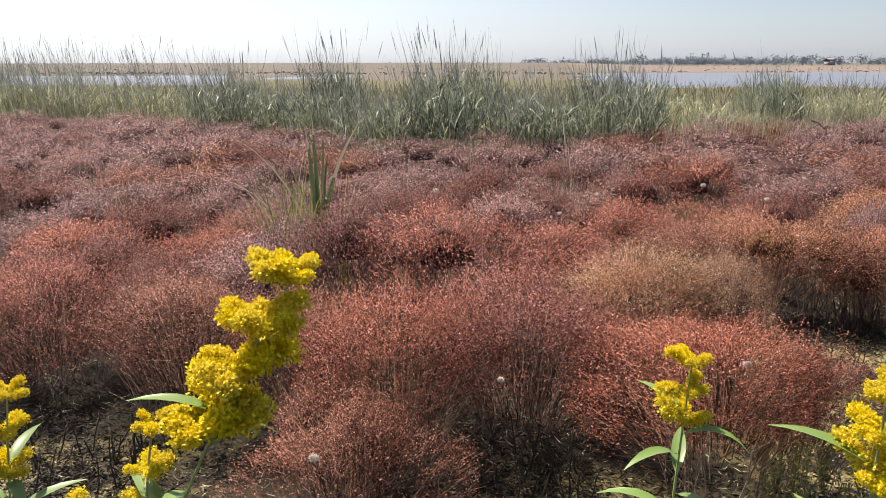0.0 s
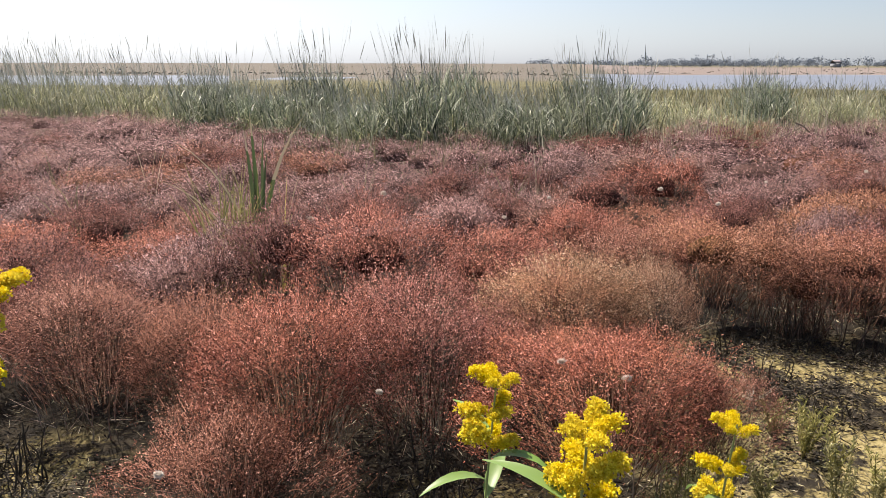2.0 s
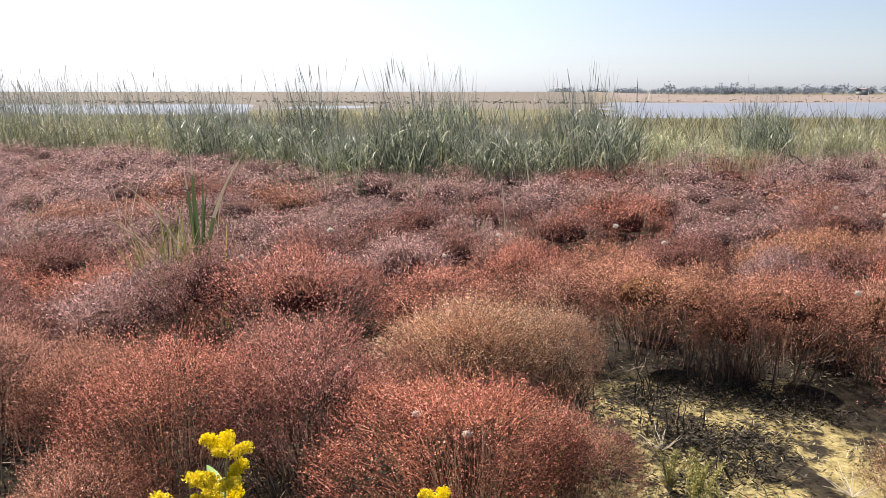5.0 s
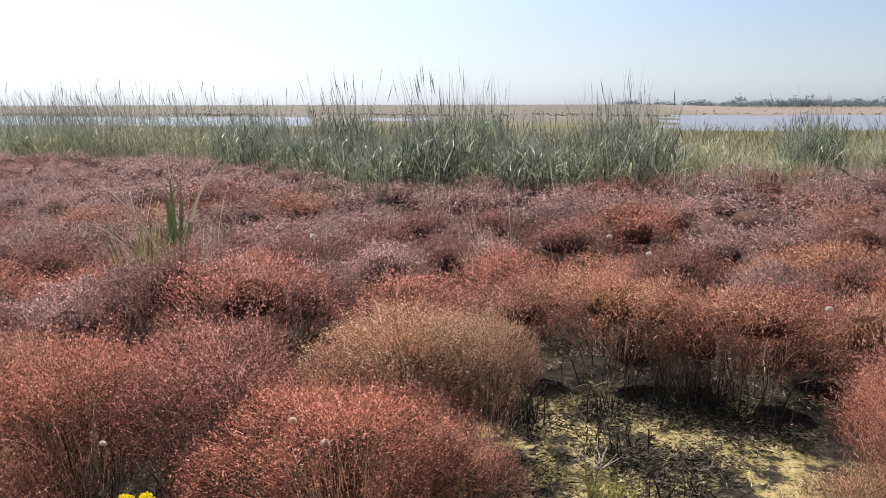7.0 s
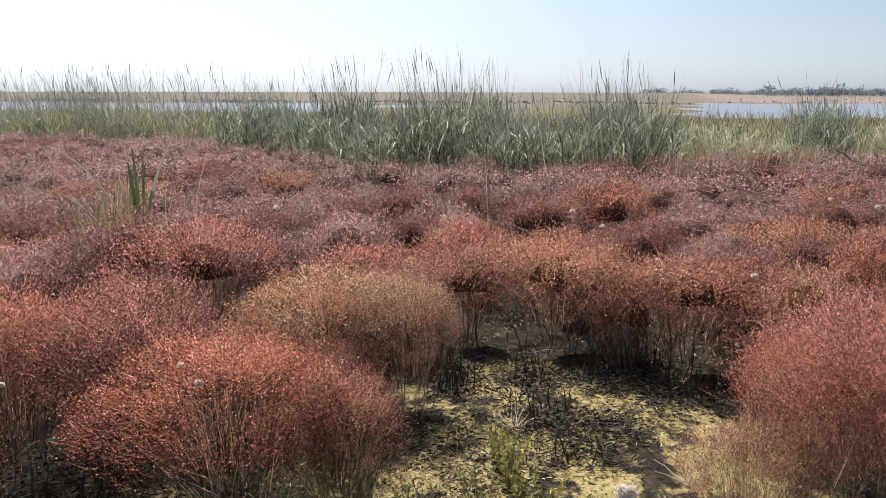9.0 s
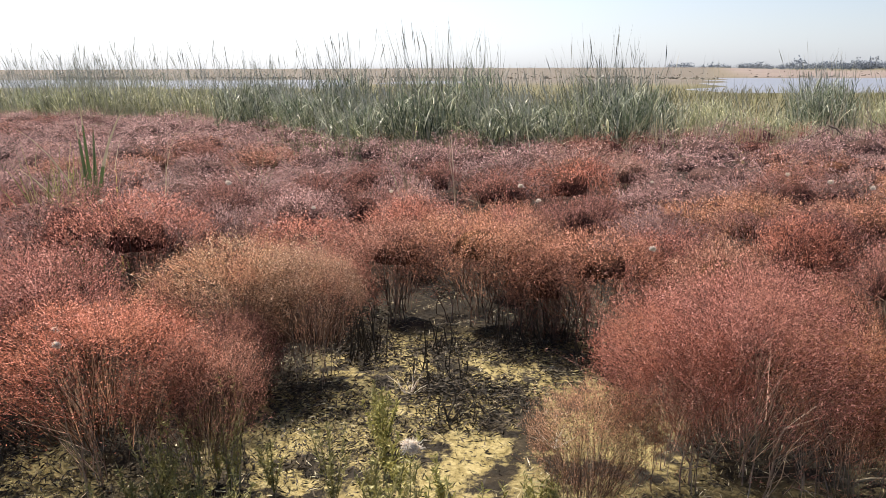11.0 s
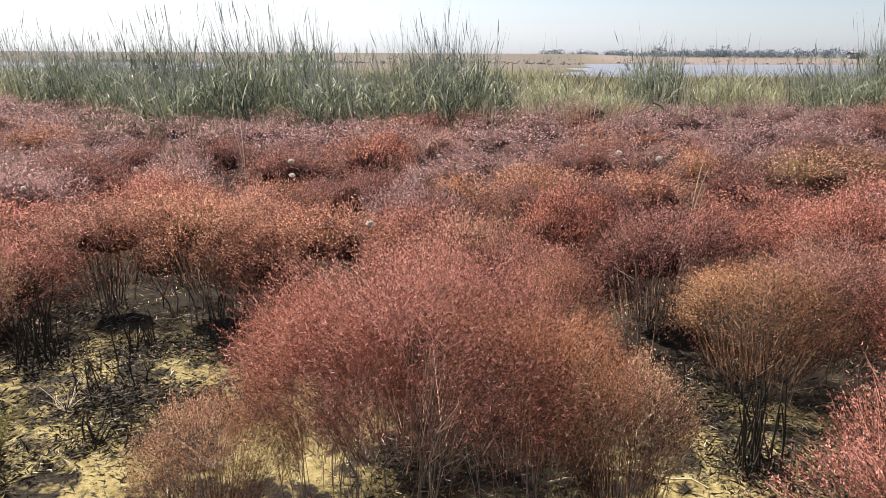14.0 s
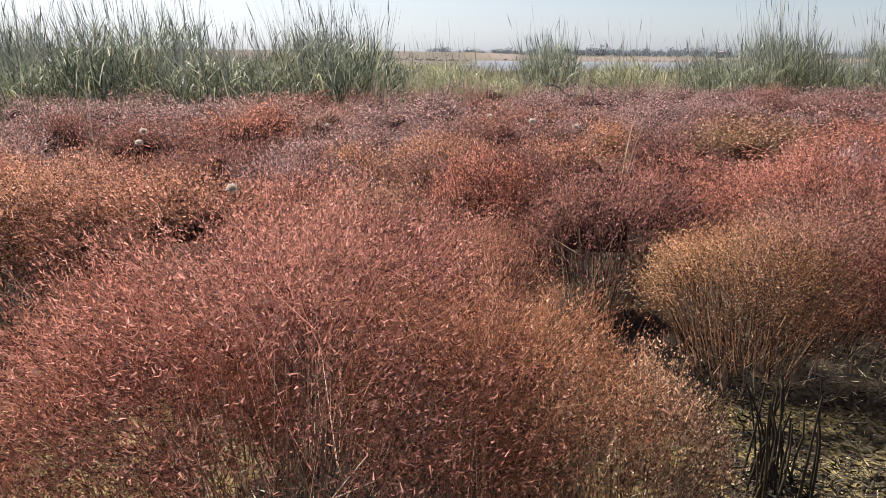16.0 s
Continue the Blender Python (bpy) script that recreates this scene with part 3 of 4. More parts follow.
def bush(x, y, R, H, mat, near=True, lift=0.0, hero=False):
    global bush_count
    bush_count += 1
    yaw = bush_count * 77.7
    size = "low" if H < 0.5 else "tall" if H > 0.6 else "rounded"
    z = float(ground_height(np.array(x), np.array(y))) - 0.004
    b = thing("saltbush", pose(x, y, z, 0, 0, yaw) @ Matrix.Diagonal((R / 0.5, R / 0.5, H / 0.6, 1)),
              f"{size} {WORDS[mat]} feathery saltmarsh bush growing from the mud", "bush", "saltmarsh bushes")
    kinds, bases = (NEAR, NEAR_BASE) if near else (MID if y < 5.6 else BACK, MID_BASE)
    if hero:
        kinds = HERO
    sprigs, body = kinds[bush_count % len(kinds)]
    pieces = [part("crown", sprigs, mat, b, f"{WORDS[mat]} feathery seeding twigs")]
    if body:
        pieces.append(part("inner_growth", body, MASS[mat], b, "solid middle of the crown, coloured dark as inner shade"))
    for ob in pieces:
        ob.matrix_basis = pose(0, 0, 0.3 * lift) @ Matrix.Diagonal((1, 1, 1 - lift / 2, 1))
    tagged(part("twig_base", bases[bush_count % len(bases)], None, b, "fine brown inner twigs"), kind="stuff")
    if near or lift:
        for i in range(5):
            part("stem", STEM[(bush_count + i) % len(STEM)], None, b).matrix_basis = pose(0, 0, 0, 0, 0, i * 72 + bush_count * 13)


# x, y, radius, height, colour and bare foot of the bushes that the camera passes closest
CLOSE = [
    (0.08, 2.88, 0.43, 0.63, RED, 0.3), (0.56, 3.02, 0.45, 0.65, RED, 0.3), (-0.02, 2.40, 0.38, 0.42, RUST, 0), (-0.80, 3.12, 0.44, 0.60, RUST, 0.5), (-0.30, 3.06, 0.32, 0.58, RUST, 0.3),
    (-1.60, 3.45, 0.46, 0.56, RED, 0.3), (-2.1, 3.3, 0.42, 0.54, RUST, 0.2), (-1.15, 3.6, 0.40, 0.54, PLUM, 0.1),
    (0.24, 4.08, 0.46, 0.73, RED, 0.4), (-0.28, 4.24, 0.42, 0.73, PLUM, 0.4), (-0.68, 4.48, 0.38, 0.58, MAUVE, 0), (-0.02, 4.74, 0.34, 0.50, MAUVE, 0), (-0.78, 4.02, 0.44, 0.55, MAUVE, 0),
    (1.18, 2.50, 0.43, 0.63, RED, 0.75), (1.48, 2.60, 0.24, 0.54, RUST, 0.7), (1.14, 3.50, 0.41, 0.66, TAN, 0.6), (1.52, 3.46, 0.25, 0.62, TAN, 0.6), (1.30, 3.12, 0.24, 0.42, PLUM, 0.1), (0.92, 3.30, 0.22, 0.5, RUST, 0.2),
    (2.10, 4.42, 0.42, 0.61, ORANGE, 0.6), (1.62, 4.46, 0.36, 0.56, RUST, 0.5), (2.74, 4.24, 0.42, 0.59, RUST, 0.6), (2.38, 4.36, 0.32, 0.61, ORANGE, 0.6), (2.16, 4.96, 0.38, 0.55, RED, 0), (2.5, 4.14, 0.20, 0.48, RUST, 0.1),
]
CLOSE_EAST = [
    (3.22, 2.98, 0.44, 0.70, RED, 0.6), (3.56, 2.90, 0.25, 0.60, ORANGE, 0.6), (3.80, 2.84, 0.22, 0.5, TAN, 0.5), (2.74, 2.72, 0.22, 0.40, OLIVE, 0.3), (3.28, 3.40, 0.40, 0.64, RED, 0.3), (2.98, 2.96, 0.27, 0.60, RED, 0.7),
    (4.42, 3.66, 0.32, 0.52, OLIVE, 0.5), (4.74, 3.84, 0.36, 0.58, RUST, 0.5), (5.05, 3.6, 0.36, 0.56, RED, 0.4), (4.42, 2.50, 0.36, 0.54, RED, 0.2), (5.0, 2.7, 0.48, 0.52, RED, 0),
    (4.18, 4.36, 0.40, 0.57, PLUM, 0.05), (3.70, 3.76, 0.25, 0.50, RUST, 0.2), (3.60, 4.18, 0.28, 0.50, RED, 0.1), (3.34, 4.38, 0.36, 0.55, ORANGE, 0), (3.02, 4.97, 0.32, 0.55, MAUVE, 0), (3.05, 4.60, 0.34, 0.52, RED, 0),
    (3.84, 5.12, 0.36, 0.56, RED, 0), (5.24, 4.8, 0.36, 0.55, RED, 0),
]
OUTER = [(0.63, 5.38, 0.44, 0.55, MAUVE), (1.47, 5.30, 0.36, 0.54, RED), (2.45, 7.2, 0.44, 0.6, RED), (0.20, 5.00, 0.28, 0.50, MAUVE), (5.18, 6.35, 0.42, 0.56, PLUM), (4.28, 7.02, 0.38, 0.56, PLUM), (1.86, 6.85, 0.5, 0.56, PLUM),
         (7.9, 10.0, 0.42, 0.56, PLUM), (6.3, 7.65, 0.32, 0.54, PLUM), (5.35, 4.95, 0.38, 0.54, RED), (3.82, 5.40, 0.38, 0.55, PLUM), (1.16, 7.3, 0.36, 0.52, PLUM), (0.48, 6.4, 0.36, 0.52, PLUM), (0.97, 5.85, 0.3, 0.52, PLUM),
         (3.14, 5.05, 0.28, 0.5, PLUM), (2.60, 5.52, 0.30, 0.52, PLUM), (-0.04, 5.58, 0.34, 0.58, PLUM), (4.14, 5.45, 0.30, 0.5, PLUM), (-2.2, 9.0, 0.36, 0.54, PLUM), (-1.85, 8.5, 0.34, 0.52, PLUM), (-1.72, 4.1, 0.38, 0.52, PLUM),
         (-1.88, 5.4, 0.38, 0.52, PLUM), (-3.24, 6.3, 0.42, 0.54, PLUM), (3.26, 5.66, 0.36, 0.53, ORANGE), (3.74, 5.85, 0.32, 0.54, ORANGE), (1.32, 5.80, 0.34, 0.55, ROSE), (2.46, 8.3, 0.5, 0.6, ROSE), (3.02, 8.1, 0.36, 0.54, ROSE)]
for x, y, r, h, c, lift in CLOSE + CLOSE_EAST:
    bush(x, y, r * 1.06, h, c, near=y < 3.85, lift=lift, hero=y < 3.1 and 2.9 < x < 3.7)
for x, y, r, h, c in OUTER:
    bush(x, y, r * 1.15, h, c, near=False)
# dark litter, partly laid to darken shaded gaps, with no bush on it: x, y, radius
LITTER_AND_SHADE = [(-1.35, 2.75, 0.25), (-1.0, 2.55, 0.2), (0.6, 2.6, 0.3), (1.75, 3.0, 0.3), (0.3, 3.5, 0.22), (-0.2, 3.5, 0.2), (0.75, 3.6, 0.15), (4.15, 3.65, 0.25), (4.5, 3.1, 0.2)]

def tone(x, y):
    """The colours of the field: mauve, greyed for haze, to the west and far off, rust and orange patches to the east,
    odd ones between.
    """
    s = math.sin(0.9 * x + 0.5 * y) + math.sin(0.6 * x - 1.3 * y + 2) + rnd.uniform(-0.5, 0.5)
    odd = rnd.random()
    if y > 5.6 + 0.35 * x or x < 0.2 - 0.1 * y:
        return PLUM if odd < (0.25 if y < 6 else 0.1) else RUST if odd > 0.94 else MAUVE if s < 1.3 or y > 7 else RED
    return PLUM if odd < 0.08 else OLIVE if odd > 0.94 else MAUVE if odd > 0.84 else RED if s < 0.3 else RUST if s < 1.3 else ORANGE


rnd = random.Random(5)
taken = [(b[0], b[1], 0.85 * b[2]) for b in CLOSE + CLOSE_EAST + OUTER] + OPEN + LITTER_AND_SHADE
far_rows, singles = [], 0
for _ in range(26000):
    y = rnd.uniform(1.7, 17)
    x = rnd.uniform(2.4 - 0.98 * y, 2.4 + 0.78 * y)
    if y > reed_front(x) + 0.15 or (y < 2.6 and -0.9 < x < 5.2) or (y < 3.1 and x < -1 and y < 1.9):
        continue
    r = 0.30 + 0.30 * rnd.random() ** 1.6
    if any((x - a) ** 2 + (y - b) ** 2 < (c + r * 0.76) ** 2 for a, b, c in taken):
        continue
    taken.append((x, y, r * 0.76))
    h = 0.33 + 0.30 * r + rnd.uniform(0, 0.07) + 0.04 * math.sin(1.7 * x + 0.9 * y) * math.sin(2.1 * y - 0.6 * x)
    if y < 8.2 and singles < 280:
        singles += 1
        bush(x, y, r * 1.42, h, tone(x, y), near=False)
    else:
        far_rows.append((x, y, r * 1.44, h, tone(x, y)))
far_crowns = [crown_shape(s, 290, 6, 0.08, 0.02, 0.0105, 20, 0.4, 0.026, body=0.5, fringe=0.17, around=14, rings=5) for s in (21, 22, 23, 24)]
for mat in WORDS:
    outer, bodies = [], []
    for i, (x, y, r, h, c) in enumerate(far_rows):
        if c is mat:
            v, f, nrm, core, bv, bf = far_crowns[i % 4]
            a = i * 1.7
            spin = np.array([[math.cos(a), math.sin(a), 0], [-math.sin(a), math.cos(a), 0], [0, 0, 1]])
            size = np.array([r / 0.5, r / 0.5, h / 0.6])
            outer.append((v @ spin * size + [x, y, 0], f, nrm @ spin, np.arange(len(f)) >= len(f) - core))
            bodies.append((bv @ spin * size + [x, y, 0], bf))
    if outer:
        v, f = join(*[p[:2] for p in outer])
        field = tagged(new("saltbush_field", soft_mesh("saltbush_field", v, f, np.concatenate([p[2] for p in outer]), np.concatenate([p[3] for p in outer]), mat, SHADED_TWIG)), f"{WORDS[mat]} saltmarsh bushes spreading to the reed edge", "bushes", "", "stuff")
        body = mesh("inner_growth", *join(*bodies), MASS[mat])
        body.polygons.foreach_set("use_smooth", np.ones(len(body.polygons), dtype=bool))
        tagged(part("inner_growth", body, None, field, "solid middles of the crowns, coloured dark as inner shade"), kind="stuff")


# ---- reeds ----
def reed_clump(seed, R, blades, stalks, leaf_h, stalk_h, lean, bend=1.0):
    """Upright green blades, bent pale blades low down, and thin stalks with narrow seed heads above them."""
    rng = np.random.default_rng(seed)

    def feet(n):
        a, r = rng.uniform(0, 6.283, n), R * np.sqrt(rng.uniform(0, 1, n))
        return np.stack([r * np.cos(a), r * np.sin(a), np.full(n, -0.03)], 1)

    def heads(n, share):
        return np.where(rng.uniform(0, 1, n) < share, math.pi + rng.normal(0, 0.7, n), rng.uniform(0, 6.283, n))
    n = blades
    up = ribbons(rng, feet(n), heads(n, 0.3), leaf_h * rng.uniform(0.55, 1.25, n), rng.uniform(0.0, 0.24, n), rng.uniform(0, 0.9 * bend, n) ** 2, rng.uniform(0.008, 0.017, n), 4)
    m = n * 6
    root = feet(m)
    root[:, 2] = rng.uniform(0.03, 0.84, m) * leaf_h
    side = ribbons(rng, root, rng.uniform(0, 6.283, m), leaf_h * rng.uniform(0.14, 0.36, m), rng.uniform(0.1, 1.0, m), rng.uniform(0.6, 3.0, m), rng.uniform(0.007, 0.016, m), 3)
    up = join(up, side)
    m = int(n * 1.1)
    root = feet(m)
    root[:, 2] = rng.uniform(0.0, 0.5, m) * leaf_h
    bent = ribbons(rng, root, rng.uniform(0, 6.283, m), leaf_h * rng.uniform(0.25, 0.6, m), rng.uniform(0.2, 0.9, m), rng.uniform(1.0, 2.9, m), rng.uniform(0.010, 0.022, m), 5)
    head = heads(stalks, lean)
    long = stalk_h * (0.7 + 0.45 * rng.uniform(0, 1, stalks) ** 2)
    tilt, droop = rng.uniform(0.0, 0.34, stalks), rng.uniform(0, 0.5, stalks) ** 1.5
    base = feet(stalks)
    tips = ribbons(rng, base, head, long, tilt, droop, rng.uniform(0.004, 0.008, stalks), 5, taper=4)
    way = np.stack([np.cos(head) * np.sin(tilt + droop * 0.5), np.sin(head) * np.sin(tilt + droop * 0.5), np.cos(tilt + droop * 0.5)], 1)
    bearing = rng.uniform(0, 1, stalks) < 0.5
    ears = flakes(rng, (base + way * (long * 0.8)[:, None])[bearing], way[bearing], (long * 0.2)[bearing], rng.uniform(0.010, 0.018, bearing.sum()))
    return mesh("foliage", *up, REED), mesh("dry_foliage", *bent, REED_YELLOW), mesh("stalk_tuft", *join(tips, ears), STALK)


REEDS = [reed_clump(s, 0.55, 110, 80, 1.22, 1.78, 0.65) for s in (1, 2, 3, 4, 5, 6, 7)]
THIN_REEDS = [reed_clump(s, 0.6, 65, 95, 1.08, 1.98, 0.7) for s in (21, 22, 23)]
LOW_REEDS = [reed_clump(s, 0.42, 60, 16, 0.95, 1.8, 0.5, 1.5) for s in (11, 12, 13)]
reed_n = 0


def reeds(x, y, scale, low, mat, label):
    global reed_n
    reed_n += 1
    kinds = THIN_REEDS if low == 2 else LOW_REEDS if low else REEDS
    leaves, dry, stalks = kinds[reed_n % len(kinds)]
    c = thing("reed_clump", pose(x, y, 0, 0, 0, (reed_n * 37) % 80 - 40) @ Matrix.Diagonal((1, 1, scale, 1)), label, "reeds", "reed bed")
    part("foliage", leaves, mat, c)
    tagged(part("dry_foliage", dry, None, c, "bent yellowing reed blades"), kind="stuff")
    part("stalk_tuft", stalks, None, c, "thin dry stalks with narrow seed heads")


rnd = random.Random(9)
x = -15.0
while x < 15.5:
    f = float(reed_front(x))
    for row in range(3):
        xx, yy = x + rnd.uniform(-0.3, 0.3), f + 0.35 + row * 0.85 + rnd.uniform(-0.25, 0.25)
        if rnd.random() < 0.12:
            continue
        if -4.8 < x < 3.8 or 5.9 < x < 7.4 or x > 9.6:
            if 5.9 < x < 7.4:
                yy += 1.2
            reeds(xx, yy, (0.92 + 0.13 * math.sin(2.3 * x + 0.9) + 0.06 * math.sin(5.1 * x)) * rnd.uniform(0.74, 1.06), False, REED, "dense clump of tall green marsh reeds with dry stalks")
        elif x <= -4.8:
            if rnd.random() < (0.8 if row < 2 else 0.6):
                reeds(xx, yy, rnd.uniform(0.8, 1.0), 2, REED_YELLOW, "yellow-green marsh reeds with thin leaning stalks")
        elif rnd.random() < 0.7:
            reeds(xx, yy + rnd.uniform(0, 1), rnd.uniform(0.45, 1.0), True, REED_YELLOW, "low yellowing marsh grass clump with a few stalks")
    x += 0.8

# ---- far shore ----
rng = np.random.default_rng(77)
n = 9000
px, py = rng.uniform(-22, 30, n), rng.uniform(0, 26, n)
py = reed_front(px) + 1.5 + py
keep = lake_depth(px, py) < 0.1
px, py = px[keep], py[keep]
stuff("marsh_grass", ribbons(rng, np.stack([px, py, np.full(len(px), -0.03)], 1), rng.uniform(0, 6.28, len(px)), rng.uniform(0.35, 0.9, len(px)), 0.3, rng.uniform(0.6, 2.2, len(px)), 0.026, 4),
      MEADOW, "low yellow-green marsh grass behind the reeds", "grass")

# low scrub over the far land, thicker along the lake's edge
n = 4000
py = np.concatenate([rng.uniform(102, 132, n // 2), 102 + 380 * rng.uniform(0, 1, n // 2) ** 1.5])
px = rng.uniform(-1.0, 1.0, n) * (py * 0.75 + 10)
keep = lake_depth(px, py) < 0.05
px, py = px[keep], py[keep]
clump = np.sin(px * 0.21 + 2 * np.sin(py * 0.11)) + rng.normal(0, 0.6, len(px)) > -0.1
px, py = px[clump], py[clump]
m = len(px)
stuff("far_scrub", flakes(rng, np.stack([px, py, ground_height(px, py) - 0.05], 1), unit(rng.normal(0, 0.5, (m, 3)) + [0, 0, 1]), rng.uniform(0.10, 0.28, m), rng.uniform(0.4, 1.2, m), 0.5),
      FAR_GRASS, "brown and olive scrub on the far shore", "scrub")


def far_wood(seed, x0, x1, y, tall, trees):
    r = np.random.default_rng(seed)
    P, S = [], []
    for i in range(trees):
        cx, cy = r.uniform(x0, x1), y + r.uniform(-15, 15)
        h = tall * r.uniform(0.55, 1.15)
        w = h * r.uniform(0.45, 0.8)
        k = 80
        d = unit(r.normal(size=(k, 3))) * r.uniform(0.2, 1, k)[:, None]
        P.append(np.stack([cx + d[:, 0] * w, cy + d[:, 1] * w, 0.55 * h + d[:, 2] * 0.5 * h], 1))
        S.append(np.full(k, h * 0.15))
    P, S = np.concatenate(P), np.concatenate(S)
    return flakes(r, P, unit(r.normal(size=P.shape)), S, S * 0.8)


stuff("tree_line", join(far_wood(1, 40, 190, 500, 4.6, 100), far_wood(2, 110, 520, 500, 5.2, 250), far_wood(4, 110, 520, 500, 7.0, 45), far_wood(5, 70, 520, 495, 3.2, 230), far_wood(3, -520, 80, 640, 2.6, 170)), TREES, "trees along the far lake shore, coloured blue-grey for haze", "trees")


# ---- plants of the foreground ----
def leaf_mesh(name, length, width, droop, mat):
    """A lance-shaped leaf, folded along its rib, that starts at the origin and runs along +x."""
    k = 7
    v, angle, p = [], 0.5, np.zeros(3)
    for i in range(k):
        u = i / (k - 1)
        w = width * 0.5 * max(math.sin(math.pi * u ** 0.75) ** 0.9, 0.06)
        v += [p + [0, -w, w * 0.35], p.copy(), p + [0, w, w * 0.35]]
        p = p + np.array([math.cos(angle), 0, math.sin(angle)]) * length / (k - 1)
        angle -= droop / (k - 1)
    f = [(3 * i + a, 3 * i + a + 1, 3 * i + a + 4, 3 * i + a + 3) for i in range(k - 1) for a in (0, 1)]
    me = mesh(name, v, f, mat)
    me.polygons.foreach_set("use_smooth", np.ones(len(f), dtype=bool))
    return me


def floret_spray(seed, length):
    """A side branch of a goldenrod plume: it arches out along +x and carries dense small florets on its upper side."""
    rng = np.random.default_rng(seed)
    n = 480
    u = rng.uniform(0.12, 1, n) ** 0.7
    path = np.stack([u * length, np.zeros(n), length * (0.75 * u - 0.45 * u ** 2)], 1)
    off = unit(rng.normal(size=(n, 3)) + [0, 0, 0.55]) * rng.uniform(0.3, 1, n)[:, None] * [0.015, 0.022, 0.017]
    P = np.repeat(path + off, 3, 0)
    D = unit(np.repeat(unit(off), 3, 0) + rng.normal(0, 0.75, (3 * n, 3)))
    return flakes(rng, P, D, rng.uniform(0.004, 0.007, 3 * n), rng.uniform(0.0032, 0.005, 3 * n))


SPRAY = [mesh("flower_spray", *floret_spray(s, 0.07), PETAL) for s in range(6)]
G_LEAF = [leaf_mesh("leaf", 0.11, 0.021, d, GOLD_LEAF) for d in (0.7, 1.1, 1.6)]


def goldenrod(x, y, top, plume, spread, sprays, label):
    """x, y: the foot; top: the tip of the plume."""
    g = thing("goldenrod", pose(x, y, 0), label, "wildflower", "goldenrods")
    tip = Vector(top) - Vector((x, y, 0))
    mid = Vector((tip.x * 0.15, tip.y * 0.15, tip.z * 0.55))

    def at(u):
        return mid * (2 * u * (1 - u)) + tip * (u * u)
    ks = np.linspace(0, 1, 14)
    path = np.array([at(u) for u in ks])[None]
    path[0, 0, 2] = -0.03
    stem = part("stem", mesh("stem", *tubes(path, 0.0042, 0.0016, 6), GOLD_STEM), None, g)
    first = 1 - plume / tip.z
    for i in range(16):
        u = 0.12 + (first - 0.04) * i / 16
        s = 0.95 + 0.5 * math.sin(math.pi * i / 18)
        part("leaf", G_LEAF[i % 3], None, stem).matrix_basis = Matrix.Translation(at(u)) @ pose(0, 0, 0, 0, 0, i * 137.5 + x * 300) @ Matrix.Scale(s, 4)
    for i in range(sprays):
        tiers = max(3, round(plume / 0.062))
        level = int(i * tiers / sprays)
        v = (level + 0.25 * ((i * 3) % 4) / 4) / (tiers - 0.6)
        u = first + (1 - first) * v
        s = spread / 0.07 * (1.0 - 0.3 * v) * (0.7 + 0.45 * ((i * 7) % 5) / 4)
        part("flower_spray", SPRAY[i % 6], None, stem, "bright yellow floret spray").matrix_basis = Matrix.Translation(at(u)) @ pose(0, 0, 0, (i * 29) % 30 - 15, -22 + (i * 17) % 34, i * 137.5 + y * 200) @ Matrix.Scale(s, 4)
    return g


goldenrod(-0.25, 1.02, (0.104, 1.27, 1.158), 0.25, 0.080, 38, "tall goldenrod with leaning bright yellow plume beside the saltbushes")
goldenrod(-0.16, 1.12, (-0.10, 1.21, 0.96), 0.20, 0.05, 12, "slender goldenrod with thin yellow sprays beside a taller one")
goldenrod(-0.24, 1.05, (-0.19, 1.12, 0.86), 0.12, 0.05, 8, "short goldenrod with a small yellow head and green leaves")
goldenrod(-0.57, 1.50, (-0.545, 1.56, 0.83), 0.20, 0.055, 16, "goldenrod with a narrow yellow plume above dark litter")
goldenrod(0.74, 1.56, (0.78, 1.59, 0.890), 0.15, 0.062, 13, "upright goldenrod with yellow flower tiers and long green leaves")
goldenrod(0.83, 1.07, (0.862, 1.108, 1.050), 0.14, 0.056, 15, "goldenrod with a broad rounded yellow flower head")
goldenrod(1.11, 1.44, (1.168, 1.47, 0.872), 0.17, 0.05, 13, "goldenrod with a narrow yellow plume leaning over the mud")


def blades(name, rows, mat, segs=8, seed=3):
    """Long leaves, each from its own row: x, y, heading in degrees, length, lean, droop, width."""
    r = np.array(rows, dtype=float)
    P = np.stack([r[:, 0], r[:, 1], np.full(len(r), -0.03)], 1)
    return mesh(name, *ribbons(np.random.default_rng(seed), P, np.radians(r[:, 2]), r[:, 3], r[:, 4], r[:, 5], r[:, 6], segs, face=0.0), mat)


tuft = thing("cattail", pose(-0.57, 4.80, 0), "young green cattail with stiff blades among the saltbushes", "cattail")
